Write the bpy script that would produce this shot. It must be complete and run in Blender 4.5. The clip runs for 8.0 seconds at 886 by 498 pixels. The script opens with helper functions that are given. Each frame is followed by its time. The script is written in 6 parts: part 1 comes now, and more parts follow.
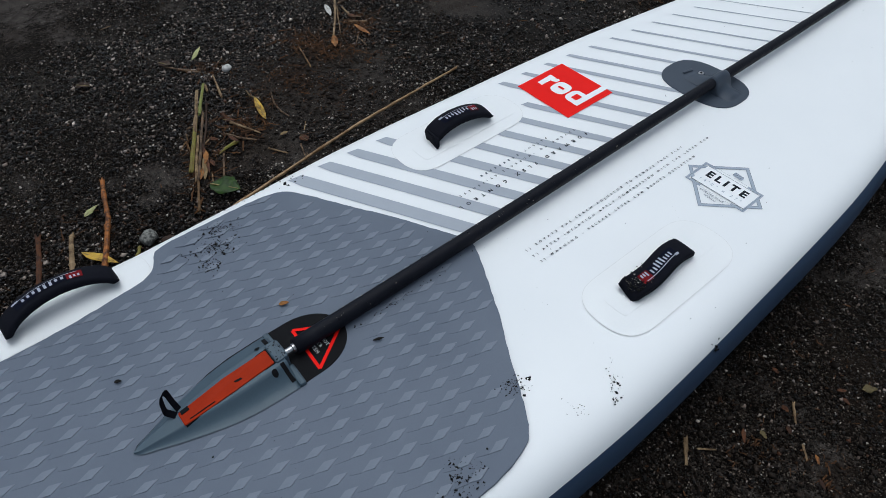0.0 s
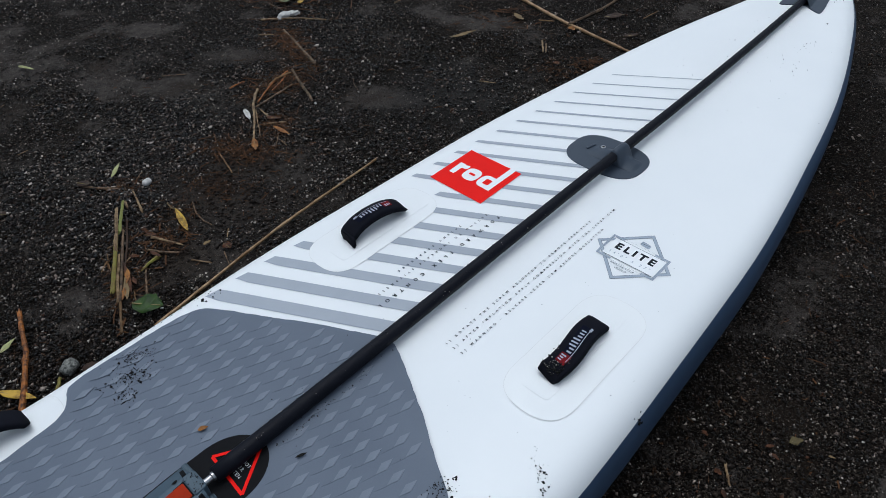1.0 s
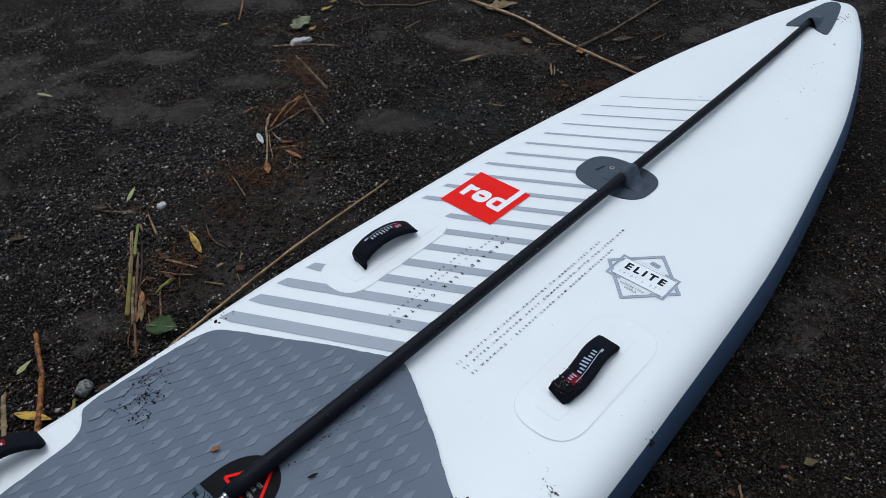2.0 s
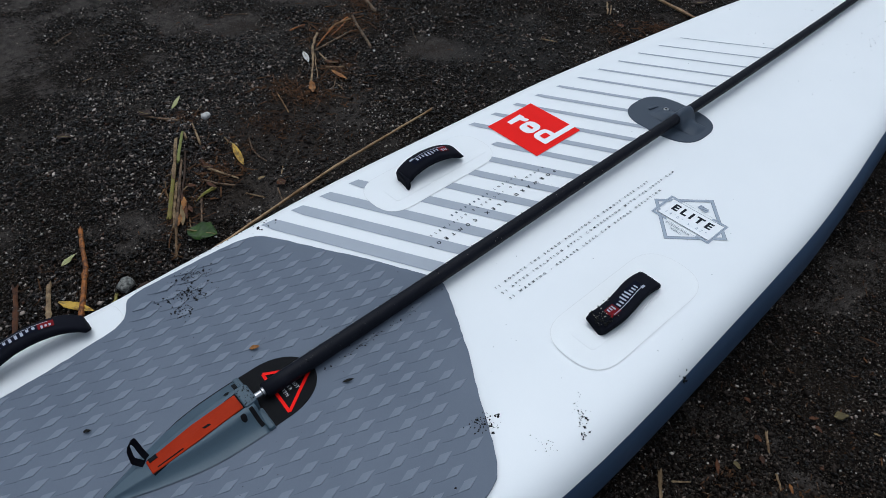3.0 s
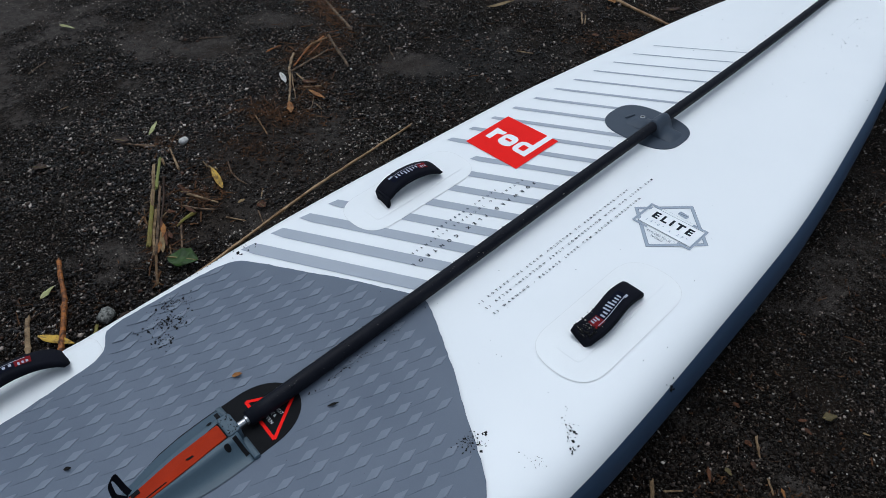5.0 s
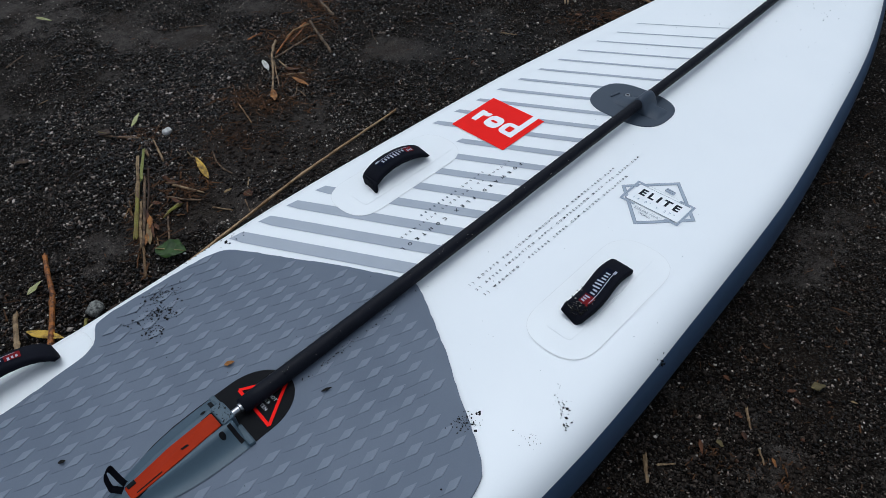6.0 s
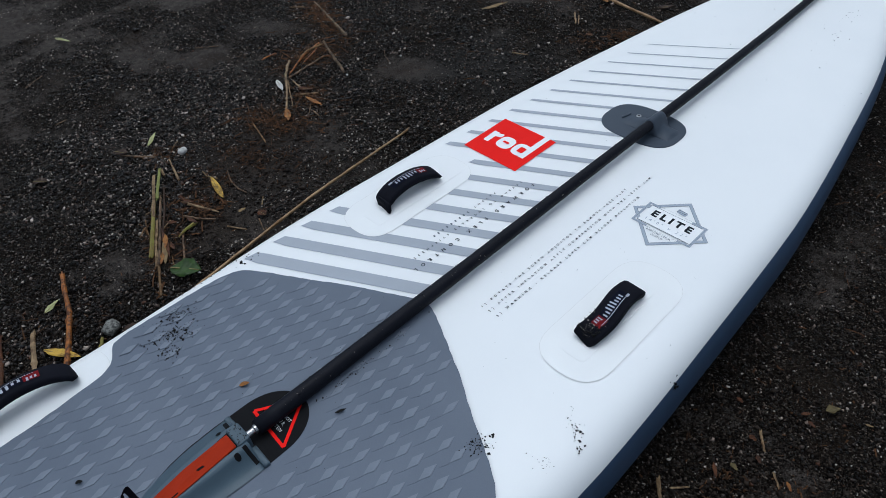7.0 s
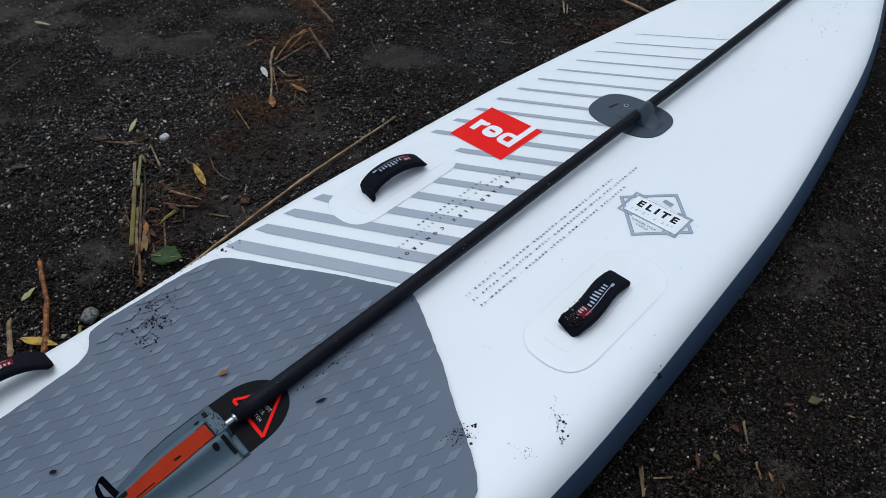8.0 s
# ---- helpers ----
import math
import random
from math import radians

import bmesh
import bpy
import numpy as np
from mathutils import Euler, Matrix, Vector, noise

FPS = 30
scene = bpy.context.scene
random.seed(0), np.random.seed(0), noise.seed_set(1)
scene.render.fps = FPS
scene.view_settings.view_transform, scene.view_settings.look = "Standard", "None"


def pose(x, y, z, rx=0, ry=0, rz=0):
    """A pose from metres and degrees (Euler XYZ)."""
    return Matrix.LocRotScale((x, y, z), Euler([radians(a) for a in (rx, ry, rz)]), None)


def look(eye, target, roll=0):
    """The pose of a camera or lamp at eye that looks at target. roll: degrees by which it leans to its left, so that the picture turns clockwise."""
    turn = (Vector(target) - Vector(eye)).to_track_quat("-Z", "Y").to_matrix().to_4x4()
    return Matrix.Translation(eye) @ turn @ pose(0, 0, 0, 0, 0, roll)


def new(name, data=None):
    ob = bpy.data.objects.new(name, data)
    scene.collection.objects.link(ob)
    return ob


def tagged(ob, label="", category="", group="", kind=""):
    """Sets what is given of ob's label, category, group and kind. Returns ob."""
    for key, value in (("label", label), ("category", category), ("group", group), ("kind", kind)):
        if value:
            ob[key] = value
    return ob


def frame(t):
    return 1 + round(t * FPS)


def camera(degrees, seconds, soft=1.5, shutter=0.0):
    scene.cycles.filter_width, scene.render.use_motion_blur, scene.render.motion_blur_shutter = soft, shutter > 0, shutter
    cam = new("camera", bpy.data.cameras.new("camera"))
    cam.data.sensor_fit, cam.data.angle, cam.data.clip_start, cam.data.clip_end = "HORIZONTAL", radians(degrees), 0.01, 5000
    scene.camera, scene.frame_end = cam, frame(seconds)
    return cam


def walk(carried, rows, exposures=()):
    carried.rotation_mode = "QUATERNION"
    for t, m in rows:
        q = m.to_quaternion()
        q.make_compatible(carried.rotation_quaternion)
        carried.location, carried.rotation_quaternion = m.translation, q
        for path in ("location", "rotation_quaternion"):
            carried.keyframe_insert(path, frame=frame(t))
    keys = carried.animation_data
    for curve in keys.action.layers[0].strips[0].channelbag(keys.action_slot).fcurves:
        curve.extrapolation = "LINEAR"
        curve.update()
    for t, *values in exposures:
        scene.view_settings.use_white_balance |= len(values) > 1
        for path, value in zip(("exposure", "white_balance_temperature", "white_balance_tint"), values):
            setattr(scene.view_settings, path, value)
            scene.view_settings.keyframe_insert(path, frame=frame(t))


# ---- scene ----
cam = camera(66.81, 8.0, soft=0.5)
# seconds, eye x y z, pitch, heading, lean
PATH = [
    (0, 0.4787, -0.1657, 0.8546, -47.56, 50.64, -0.68),
    (0.5, 0.4997, -0.1242, 0.8668, -46.38, 47.91, -3.77),
    (1, 0.5066, -0.1002, 0.8924, -42.07, 45.78, -3.45),
    (1.2, 0.5205, -0.0932, 0.9033, -40.06, 45.62, -4.09),
    (2.3, 0.5115, -0.1239, 0.8868, -40.64, 47.90, -4.17),
    (2.5, 0.5116, -0.1496, 0.8758, -42.88, 52.26, -2.54),
    (3, 0.5073, -0.1417, 0.8664, -44.46, 49.96, -1.81),
    (3.5, 0.5051, -0.1144, 0.8727, -43.21, 48.03, -2.18),
    (4, 0.5075, -0.1214, 0.8625, -43.87, 48.84, -2.09),
    (4.5, 0.5053, -0.1188, 0.8663, -43.52, 47.60, -2.47),
    (4.7, 0.5065, -0.1219, 0.8677, -43.41, 48.42, -2.98),
    (5.8, 0.5110, -0.1322, 0.8655, -43.96, 48.29, -4.38),
    (6, 0.5115, -0.1300, 0.8635, -44.66, 47.47, -4.11),
    (6.5, 0.5105, -0.1372, 0.8616, -44.12, 49.07, -4.78),
    (7, 0.5065, -0.1315, 0.8769, -43.43, 48.45, -4.68),
    (7.5, 0.5135, -0.1307, 0.8722, -42.96, 48.69, -5.49),
    (8, 0.5072, -0.1244, 0.8653, -44.18, 47.14, -3.40),
]
walk(cam, [(t, pose(x, y, z, 90 + pitch, 0, yaw) @ pose(0, 0, 0, 0, 0, lean)) for t, x, y, z, pitch, yaw, lean in PATH],
     exposures=[(0, -0.28, 5850, 4), (0.6, -0.28, 5750, 4), (2.4, -0.29, 5670, 4), (8, -0.30, 5620, 4)])

# ---- light: an overcast sky, brighter over the open side ----
SUN_AZ, SUN_EL = radians(-60), radians(75)      # azimuth from +y towards +x
world = bpy.data.worlds.new("overcast_sky")
scene.world = world
world.use_nodes = True
wn, wl = world.node_tree.nodes, world.node_tree.links
sky = wn.new("ShaderNodeTexSky")
sky.sky_type = "NISHITA"
sky.sun_disc = False
sky.sun_elevation, sky.sun_rotation = SUN_EL, SUN_AZ
sky.air_density, sky.dust_density, sky.ozone_density = 1.0, 4.0, 1.0
grey = wn.new("ShaderNodeHueSaturation")        # cloud takes most of the blue out of the sky
grey.inputs["Saturation"].default_value = 0.4
wl.new(sky.outputs["Color"], grey.inputs["Color"])
wl.new(grey.outputs["Color"], wn["Background"].inputs["Color"])
wn["Background"].inputs["Strength"].default_value = 0.15
sun_data = bpy.data.lights.new("sun", "SUN")
sun_data.energy, sun_data.angle, sun_data.color = 0.86, radians(70), (1.0, 0.98, 0.95)
sun = new("sun", sun_data)
sun_dir = Vector((math.sin(SUN_AZ) * math.cos(SUN_EL), math.cos(SUN_AZ) * math.cos(SUN_EL), math.sin(SUN_EL)))
sun.matrix_world = look(sun_dir * 20, (0, 0, 0))


# ---- materials ----
def material(name, base, second=None, rough=0.6, metal=0.0, scale=40.0, fine=400.0, bump=0.15, bump_dist=0.001, rough_var=0.1, amount=0.5, per=None, spec=0.5):
    """Two-scale noise between two colours, roughness variation and bump. per: 'object' or 'island' adds random value."""
    m = bpy.data.materials.new(name)
    m.use_nodes = True
    n, l = m.node_tree.nodes, m.node_tree.links
    b = n["Principled BSDF"]
    geo = n.new("ShaderNodeTexCoord")
    big = n.new("ShaderNodeTexNoise")
    big.inputs["Scale"].default_value, big.inputs["Detail"].default_value = scale, 4
    small = n.new("ShaderNodeTexNoise")
    small.inputs["Scale"].default_value, small.inputs["Detail"].default_value = fine, 3
    for t in (big, small):
        l.new(geo.outputs["Object"], t.inputs["Vector"])
    mixv = n.new("ShaderNodeMath")
    mixv.operation = "MULTIPLY_ADD"
    l.new(small.outputs["Fac"], mixv.inputs[0])
    mixv.inputs[1].default_value = 0.5
    l.new(big.outputs["Fac"], mixv.inputs[2])
    ramp = n.new("ShaderNodeMapRange")
    ramp.inputs["From Min"].default_value, ramp.inputs["From Max"].default_value = 0.75 - amount / 2, 0.75 + amount / 2
    l.new(mixv.outputs[0], ramp.inputs["Value"])
    mix = n.new("ShaderNodeMix")
    mix.data_type = "RGBA"
    second = second or tuple(c * 0.8 for c in base)
    mix.inputs[6].default_value, mix.inputs[7].default_value = (*base, 1), (*second, 1)
    l.new(ramp.outputs[0], mix.inputs[0])
    out = mix.outputs[2]
    if per:
        info = n.new("ShaderNodeObjectInfo") if per == "object" else n.new("ShaderNodeNewGeometry")
        hsv = n.new("ShaderNodeHueSaturation")
        r = n.new("ShaderNodeMapRange")
        r.inputs["To Min"].default_value, r.inputs["To Max"].default_value = 0.6, 1.35
        l.new(info.outputs["Random" if per == "object" else "Random Per Island"], r.inputs["Value"])
        l.new(r.outputs[0], hsv.inputs["Value"])
        l.new(out, hsv.inputs["Color"])
        out = hsv.outputs["Color"]
    l.new(out, b.inputs["Base Color"])
    rr = n.new("ShaderNodeMapRange")
    rr.inputs["To Min"].default_value, rr.inputs["To Max"].default_value = max(0.03, rough - rough_var), min(1, rough + rough_var)
    l.new(big.outputs["Fac"], rr.inputs["Value"])
    l.new(rr.outputs[0], b.inputs["Roughness"])
    b.inputs["Metallic"].default_value = metal
    b.inputs["Specular IOR Level"].default_value = spec
    if bump:
        bp = n.new("ShaderNodeBump")
        bp.inputs["Strength"].default_value, bp.inputs["Distance"].default_value = bump, bump_dist
        l.new(mixv.outputs[0], bp.inputs["Height"])
        l.new(bp.outputs["Normal"], b.inputs["Normal"])
    return m


def ground_material():
    """Wet black volcanic gravel: stone cells of many greys, some pale, over damp fine sand."""
    m = bpy.data.materials.new("black_gravel")
    m.use_nodes = True
    n, l = m.node_tree.nodes, m.node_tree.links
    b = n["Principled BSDF"]
    co = n.new("ShaderNodeTexCoord")
    cells = n.new("ShaderNodeTexVoronoi")
    cells.inputs["Scale"].default_value = 430
    l.new(co.outputs["Object"], cells.inputs["Vector"])
    tone = n.new("ShaderNodeValToRGB")
    e = tone.color_ramp.elements
    e[0].position, e[0].color = 0.0, (0.0017, 0.0012, 0.0008, 1)
    e[1].position, e[1].color = 1.0, (0.1680, 0.1340, 0.1070, 1)
    for p, c in ((0.55, (0.0069, 0.0051, 0.0038, 1)), (0.84, (0.0250, 0.0190, 0.0149, 1)), (0.965, (0.0522, 0.0410, 0.0326, 1))):
        x = tone.color_ramp.elements.new(p)
        x.color = c
    sep = n.new("ShaderNodeSeparateColor")
    l.new(cells.outputs["Color"], sep.inputs[0])
    l.new(sep.outputs[0], tone.inputs["Fac"])
    sand = n.new("ShaderNodeTexNoise")
    sand.inputs["Scale"].default_value, sand.inputs["Detail"].default_value = 700, 4
    l.new(co.outputs["Object"], sand.inputs["Vector"])
    sandc = n.new("ShaderNodeValToRGB")
    sandc.color_ramp.elements[0].color, sandc.color_ramp.elements[1].color = (0.0125, 0.0104, 0.0090, 1), (0.1000, 0.0850, 0.0740, 1)
    sandc.color_ramp.elements[0].position, sandc.color_ramp.elements[1].position = 0.3, 0.75
    clump = n.new("ShaderNodeTexNoise")
    clump.inputs["Scale"].default_value, clump.inputs["Detail"].default_value = 60, 6
    l.new(co.outputs["Object"], clump.inputs["Vector"])
    blend = n.new("ShaderNodeMath")
    blend.operation = "MULTIPLY_ADD"
    l.new(clump.outputs["Fac"], blend.inputs[0])
    blend.inputs[1].default_value = 0.55
    half = n.new("ShaderNodeMath")
    half.operation = "MULTIPLY_ADD"
    l.new(sand.outputs["Fac"], half.inputs[0])
    half.inputs[1].default_value, half.inputs[2].default_value = 0.75, -0.12
    l.new(half.outputs[0], blend.inputs[2])
    l.new(blend.outputs[0], sandc.inputs["Fac"])
    patch = n.new("ShaderNodeAttribute")
    patch.attribute_name = "silt"
    ragged = n.new("ShaderNodeMath")                 # the edge of the fine sand breaks up grain by grain
    ragged.operation = "MULTIPLY_ADD"
    l.new(clump.outputs["Fac"], ragged.inputs[0])
    ragged.inputs[1].default_value = 1.1
    l.new(patch.outputs["Fac"], ragged.inputs[2])
    ragged2 = n.new("ShaderNodeMath")
    ragged2.operation = "MULTIPLY_ADD"
    l.new(sep.outputs[1], ragged2.inputs[0])
    ragged2.inputs[1].default_value = 0.5
    l.new(ragged.outputs[0], ragged2.inputs[2])
    pr = n.new("ShaderNodeMapRange")
    pr.inputs["From Min"].default_value, pr.inputs["From Max"].default_value = 1.06, 1.40
    l.new(ragged2.outputs[0], pr.inputs["Value"])
    mix = n.new("ShaderNodeMix")
    mix.data_type = "RGBA"
    l.new(pr.outputs[0], mix.inputs[0])
    l.new(tone.outputs["Color"], mix.inputs[6])
    l.new(sandc.outputs["Color"], mix.inputs[7])
    # brown rotting matter in places
    dirt = n.new("ShaderNodeTexNoise")
    dirt.inputs["Scale"].default_value, dirt.inputs["Detail"].default_value = 7, 6
    l.new(co.outputs["Object"], dirt.inputs["Vector"])
    dr = n.new("ShaderNodeMapRange")
    dr.inputs["From Min"].default_value, dr.inputs["From Max"].default_value, dr.inputs["To Max"].default_value = 0.56, 0.72, 0.7
    l.new(dirt.outputs["Fac"], dr.inputs["Value"])
    mix2 = n.new("ShaderNodeMix")
    mix2.data_type = "RGBA"
    l.new(dr.outputs[0], mix2.inputs[0])
    l.new(mix.outputs[2], mix2.inputs[6])
    mix2.inputs[7].default_value = (0.025, 0.0178, 0.0128, 1)
    base = mix2.outputs[2]
    for cx, cy, rx, ry, colour in ((-0.68, 0.42, 0.26, 0.18, (0.0210, 0.0171, 0.0143, 1)), (-0.63, 0.20, 0.12, 0.10, (0.0170, 0.0130, 0.0100, 1)), (-0.84, 0.53, 0.12, 0.07, (0.0210, 0.0160, 0.0127, 1)), (-0.74, 0.41, 0.07, 0.05, (0.0190, 0.0130, 0.0100, 1)), (-1.03, 0.80, 0.08, 0.10, (0.0200, 0.0153, 0.0123, 1)), (-1.18, 0.955, 0.14, 0.07, (0.0200, 0.0153, 0.0123, 1)), (-0.60, 1.05, 0.2, 0.2, (0.0160, 0.0145, 0.0134, 1))):
        mm = n.new("ShaderNodeMapping")
        mm.inputs["Location"].default_value = (-cx / rx, -cy / ry, 0)
        mm.inputs["Scale"].default_value = (1 / rx, 1 / ry, 0)
        l.new(co.outputs["Object"], mm.inputs["Vector"])
        away = n.new("ShaderNodeVectorMath")
        away.operation = "LENGTH"
        l.new(mm.outputs["Vector"], away.inputs[0])
        rag = n.new("ShaderNodeMath")
        rag.operation = "MULTIPLY_ADD"
        l.new(dirt.outputs["Fac"], rag.inputs[0])
        rag.inputs[1].default_value = 1.6
        l.new(away.outputs["Value"], rag.inputs[2])
        mud = n.new("ShaderNodeMapRange")
        mud.inputs["From Min"].default_value, mud.inputs["From Max"].default_value, mud.inputs["To Min"].default_value, mud.inputs["To Max"].default_value = 1.3, 1.95, 0.8, 0.0
        l.new(rag.outputs[0], mud.inputs["Value"])
        grain = n.new("ShaderNodeMix")
        grain.data_type, grain.blend_type = "RGBA", "MULTIPLY"
        grain.inputs[0].default_value = 0.7
        grain.inputs[6].default_value = tuple(2.9 * c for c in colour[:3]) + (1,)
        l.new(sand.outputs["Fac"], grain.inputs[7])
        mx = n.new("ShaderNodeMix")
        mx.data_type = "RGBA"
        l.new(mud.outputs[0], mx.inputs[0])
        l.new(base, mx.inputs[6])
        l.new(grain.outputs[2], mx.inputs[7])
        base = mx.outputs[2]
    l.new(base, b.inputs["Base Color"])
    b.inputs["Roughness"].default_value = 0.75
    b.inputs["Specular IOR Level"].default_value = 0.04
    h = n.new("ShaderNodeMath")
    h.operation = "MULTIPLY_ADD"
    l.new(cells.outputs["Distance"], h.inputs[0])
    h.inputs[1].default_value = -1.2
    l.new(sand.outputs["Fac"], h.inputs[2])
    bp = n.new("ShaderNodeBump")
    bp.inputs["Strength"].default_value, bp.inputs["Distance"].default_value = 0.9, 0.003
    l.new(h.outputs[0], bp.inputs["Height"])
    l.new(bp.outputs["Normal"], b.inputs["Normal"])
    return m


def pebble_material():
    m = material("pebble", (0.02, 0.02, 0.02), (0.03, 0.03, 0.03), rough=0.30, scale=120, fine=900, bump=0.35, bump_dist=0.0006, spec=0.26, rough_var=0.18)
    n, l = m.node_tree.nodes, m.node_tree.links
    g = n.new("ShaderNodeNewGeometry")
    r = n.new("ShaderNodeValToRGB")
    r.color_ramp.interpolation = "CONSTANT"
    e = r.color_ramp.elements
    e[0].color = (0.0042, 0.0027, 0.0021, 1)
    e[1].position, e[1].color = 0.988, (0.5466, 0.4626, 0.3982, 1)
    for p, c in ((0.40, (0.0119, 0.0082, 0.0063, 1)), (0.62, (0.0257, 0.0184, 0.0144, 1)), (0.78, (0.0502, 0.0362, 0.0288, 1)), (0.865, (0.0634, 0.0267, 0.0134, 1)), (0.885, (0.1003, 0.0732, 0.0580, 1)), (0.93, (0.1988, 0.1488, 0.1199, 1)), (0.965, (0.3054, 0.2485, 0.2058, 1))):
        x = e.new(p)
        x.color = c
    l.new(g.outputs["Random Per Island"], r.inputs["Fac"])
    l.new(r.outputs["Color"], n["Principled BSDF"].inputs["Base Color"])
    return m


GROUND = ground_material()
PEBBLE = pebble_material()
WHITE = material("white_pvc", (0.80, 0.80, 0.795), (0.765, 0.77, 0.77), rough=0.42, scale=6, fine=900, bump=0.08, bump_dist=0.0004, spec=0.4)
PATCH = material("white_weld_patch", (0.80, 0.80, 0.79), (0.765, 0.765, 0.76), rough=0.34, scale=14, fine=700, bump=0.06, bump_dist=0.0004)
WELD = material("weld_edge", (0.56, 0.55, 0.53), (0.68, 0.67, 0.65), rough=0.5, scale=25, fine=500)
NAVY = material("slate_blue_rail", (0.045, 0.077, 0.136), (0.039, 0.067, 0.118), rough=0.4, scale=10, fine=700, bump=0.08, bump_dist=0.0004)
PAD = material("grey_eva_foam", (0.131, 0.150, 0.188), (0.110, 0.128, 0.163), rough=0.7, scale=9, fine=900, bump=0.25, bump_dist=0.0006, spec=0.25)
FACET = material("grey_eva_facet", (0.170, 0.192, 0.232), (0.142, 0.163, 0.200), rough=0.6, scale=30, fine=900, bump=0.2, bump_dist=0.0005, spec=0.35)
GREY_PRINT = material("grey_print", (0.355, 0.378, 0.420), (0.330, 0.353, 0.395), spec=0.3, rough=0.5, scale=20, fine=700, bump=0.05)
LINE_PRINT = material("grey_line_print", (0.09, 0.105, 0.13), (0.12, 0.135, 0.16), spec=0.2, rough=0.5, scale=40, fine=900, bump=0)
PALE_PRINT = material("pale_grey_print", (0.36, 0.40, 0.46), (0.33, 0.37, 0.43), spec=0.2, rough=0.5, scale=40, fine=900, bump=0)
DARK_PRINT = material("dark_print", (0.006, 0.008, 0.012), (0.014, 0.016, 0.022), spec=0.1, rough=0.6, scale=60, fine=900, bump=0)
RED_PRINT = material("red_print", (0.78, 0.010, 0.007), (0.72, 0.009, 0.006), spec=0.06, rough=0.5, scale=20, fine=700, bump=0.05)
WHITE_PRINT = material("white_print", (0.82, 0.82, 0.82), (0.78, 0.78, 0.78), rough=0.42, scale=20, fine=700, bump=0.05)
CARBON = material("black_carbon", (0.0042, 0.0046, 0.0080), (0.008, 0.0085, 0.013), rough=0.5, scale=70, fine=900, bump=0.6, bump_dist=0.0008, spec=0.10, rough_var=0.2)
RUBBER = material("slate_rubber", (0.032, 0.043, 0.062), (0.041, 0.053, 0.073), rough=0.5, scale=30, fine=800, bump=0.15, bump_dist=0.0006, spec=0.3)
BLACK = material("black_plastic", (0.005, 0.005, 0.006), (0.009, 0.009, 0.010), rough=0.7, scale=50, fine=800, bump=0.2, bump_dist=0.0006, spec=0.08)
NYLON = material("black_neoprene", (0.0036, 0.0038, 0.0070), (0.007, 0.0075, 0.012), rough=0.85, scale=60, fine=1200, bump=0.4, bump_dist=0.0008, spec=0.1)
HOUSING = material("blue_grey_plastic", (0.060, 0.090, 0.115), (0.05, 0.076, 0.10), spec=0.35, rough=0.42, scale=26, fine=600, bump=0.12, bump_dist=0.0006)
ORANGE = material("orange_plastic", (0.33, 0.023, 0.003), (0.27, 0.019, 0.003), spec=0.07, rough=0.5, scale=40, fine=700, bump=0.1)
STEEL = material("steel", (0.45, 0.45, 0.45), (0.33, 0.33, 0.34), rough=0.32, metal=1.0, scale=120, fine=900, bump=0.1)
LABEL_BLUE = material("navy_label", (0.003, 0.004, 0.013), (0.003, 0.004, 0.010), rough=0.9, spec=0.1, scale=80, fine=1200, bump=0.2)
LABEL_RED = material("red_label", (0.20, 0.009, 0.012), (0.09, 0.006, 0.009), rough=0.9, spec=0.1, scale=80, fine=1200, bump=0.2)
LABEL_WHITE = material("white_thread", (0.42, 0.43, 0.50), (0.30, 0.31, 0.38), rough=0.7, scale=80, fine=1200, bump=0.2)
STRAW = material("dry_straw", (0.25, 0.15, 0.068), (0.11, 0.058, 0.022), rough=0.55, amount=0.3, scale=45, fine=300, bump=0.3, bump_dist=0.0008, per="object", spec=0.18)
STRAW_PALE = material("pale_straw", (0.36, 0.235, 0.125), (0.17, 0.095, 0.04), rough=0.5, amount=0.3, scale=45, fine=300, bump=0.3, bump_dist=0.0008, spec=0.2)
CLOD = material("mud_clod", (0.030, 0.021, 0.0155), (0.011, 0.0075, 0.0055), rough=0.7, scale=60, fine=500, bump=0.4, bump_dist=0.001, per="island", spec=0.15)
REED_TAN = material("tan_reed", (0.27, 0.185, 0.10), (0.10, 0.060, 0.03), rough=0.5, amount=0.3, scale=55, fine=260, bump=0.3, bump_dist=0.0008, spec=0.18)
REED_GREEN = material("green_reed", (0.17, 0.165, 0.030), (0.14, 0.095, 0.028), rough=0.5, amount=0.35, scale=40, fine=260, bump=0.3, spec=0.18)
STICK = material("orange_brown_stick", (0.30, 0.105, 0.022), (0.055, 0.020, 0.008), rough=0.45, amount=0.28, scale=60, fine=240, bump=0.5, bump_dist=0.0012, spec=0.18)
TWIG = material("grey_brown_twig", (0.15, 0.095, 0.055), (0.04, 0.025, 0.015), rough=0.6, amount=0.3, scale=60, fine=260, bump=0.5, bump_dist=0.001, spec=0.18)
BITS = material("brown_litter", (0.125, 0.056, 0.021), (0.026, 0.012, 0.006), spec=0.2, rough=0.65, scale=40, fine=260, bump=0.3, per="island")
LEAF_TAN = material("tan_leaf", (0.22, 0.15, 0.07), (0.12, 0.08, 0.04), rough=0.6, scale=60, fine=400, bump=0.4, bump_dist=0.0006, spec=0.18)
LEAF_YELLOW = material("yellow_leaf", (0.50, 0.31, 0.045), (0.13, 0.07, 0.016), amount=0.3, rough=0.5, scale=60, fine=400, bump=0.3, bump_dist=0.0006, spec=0.18)
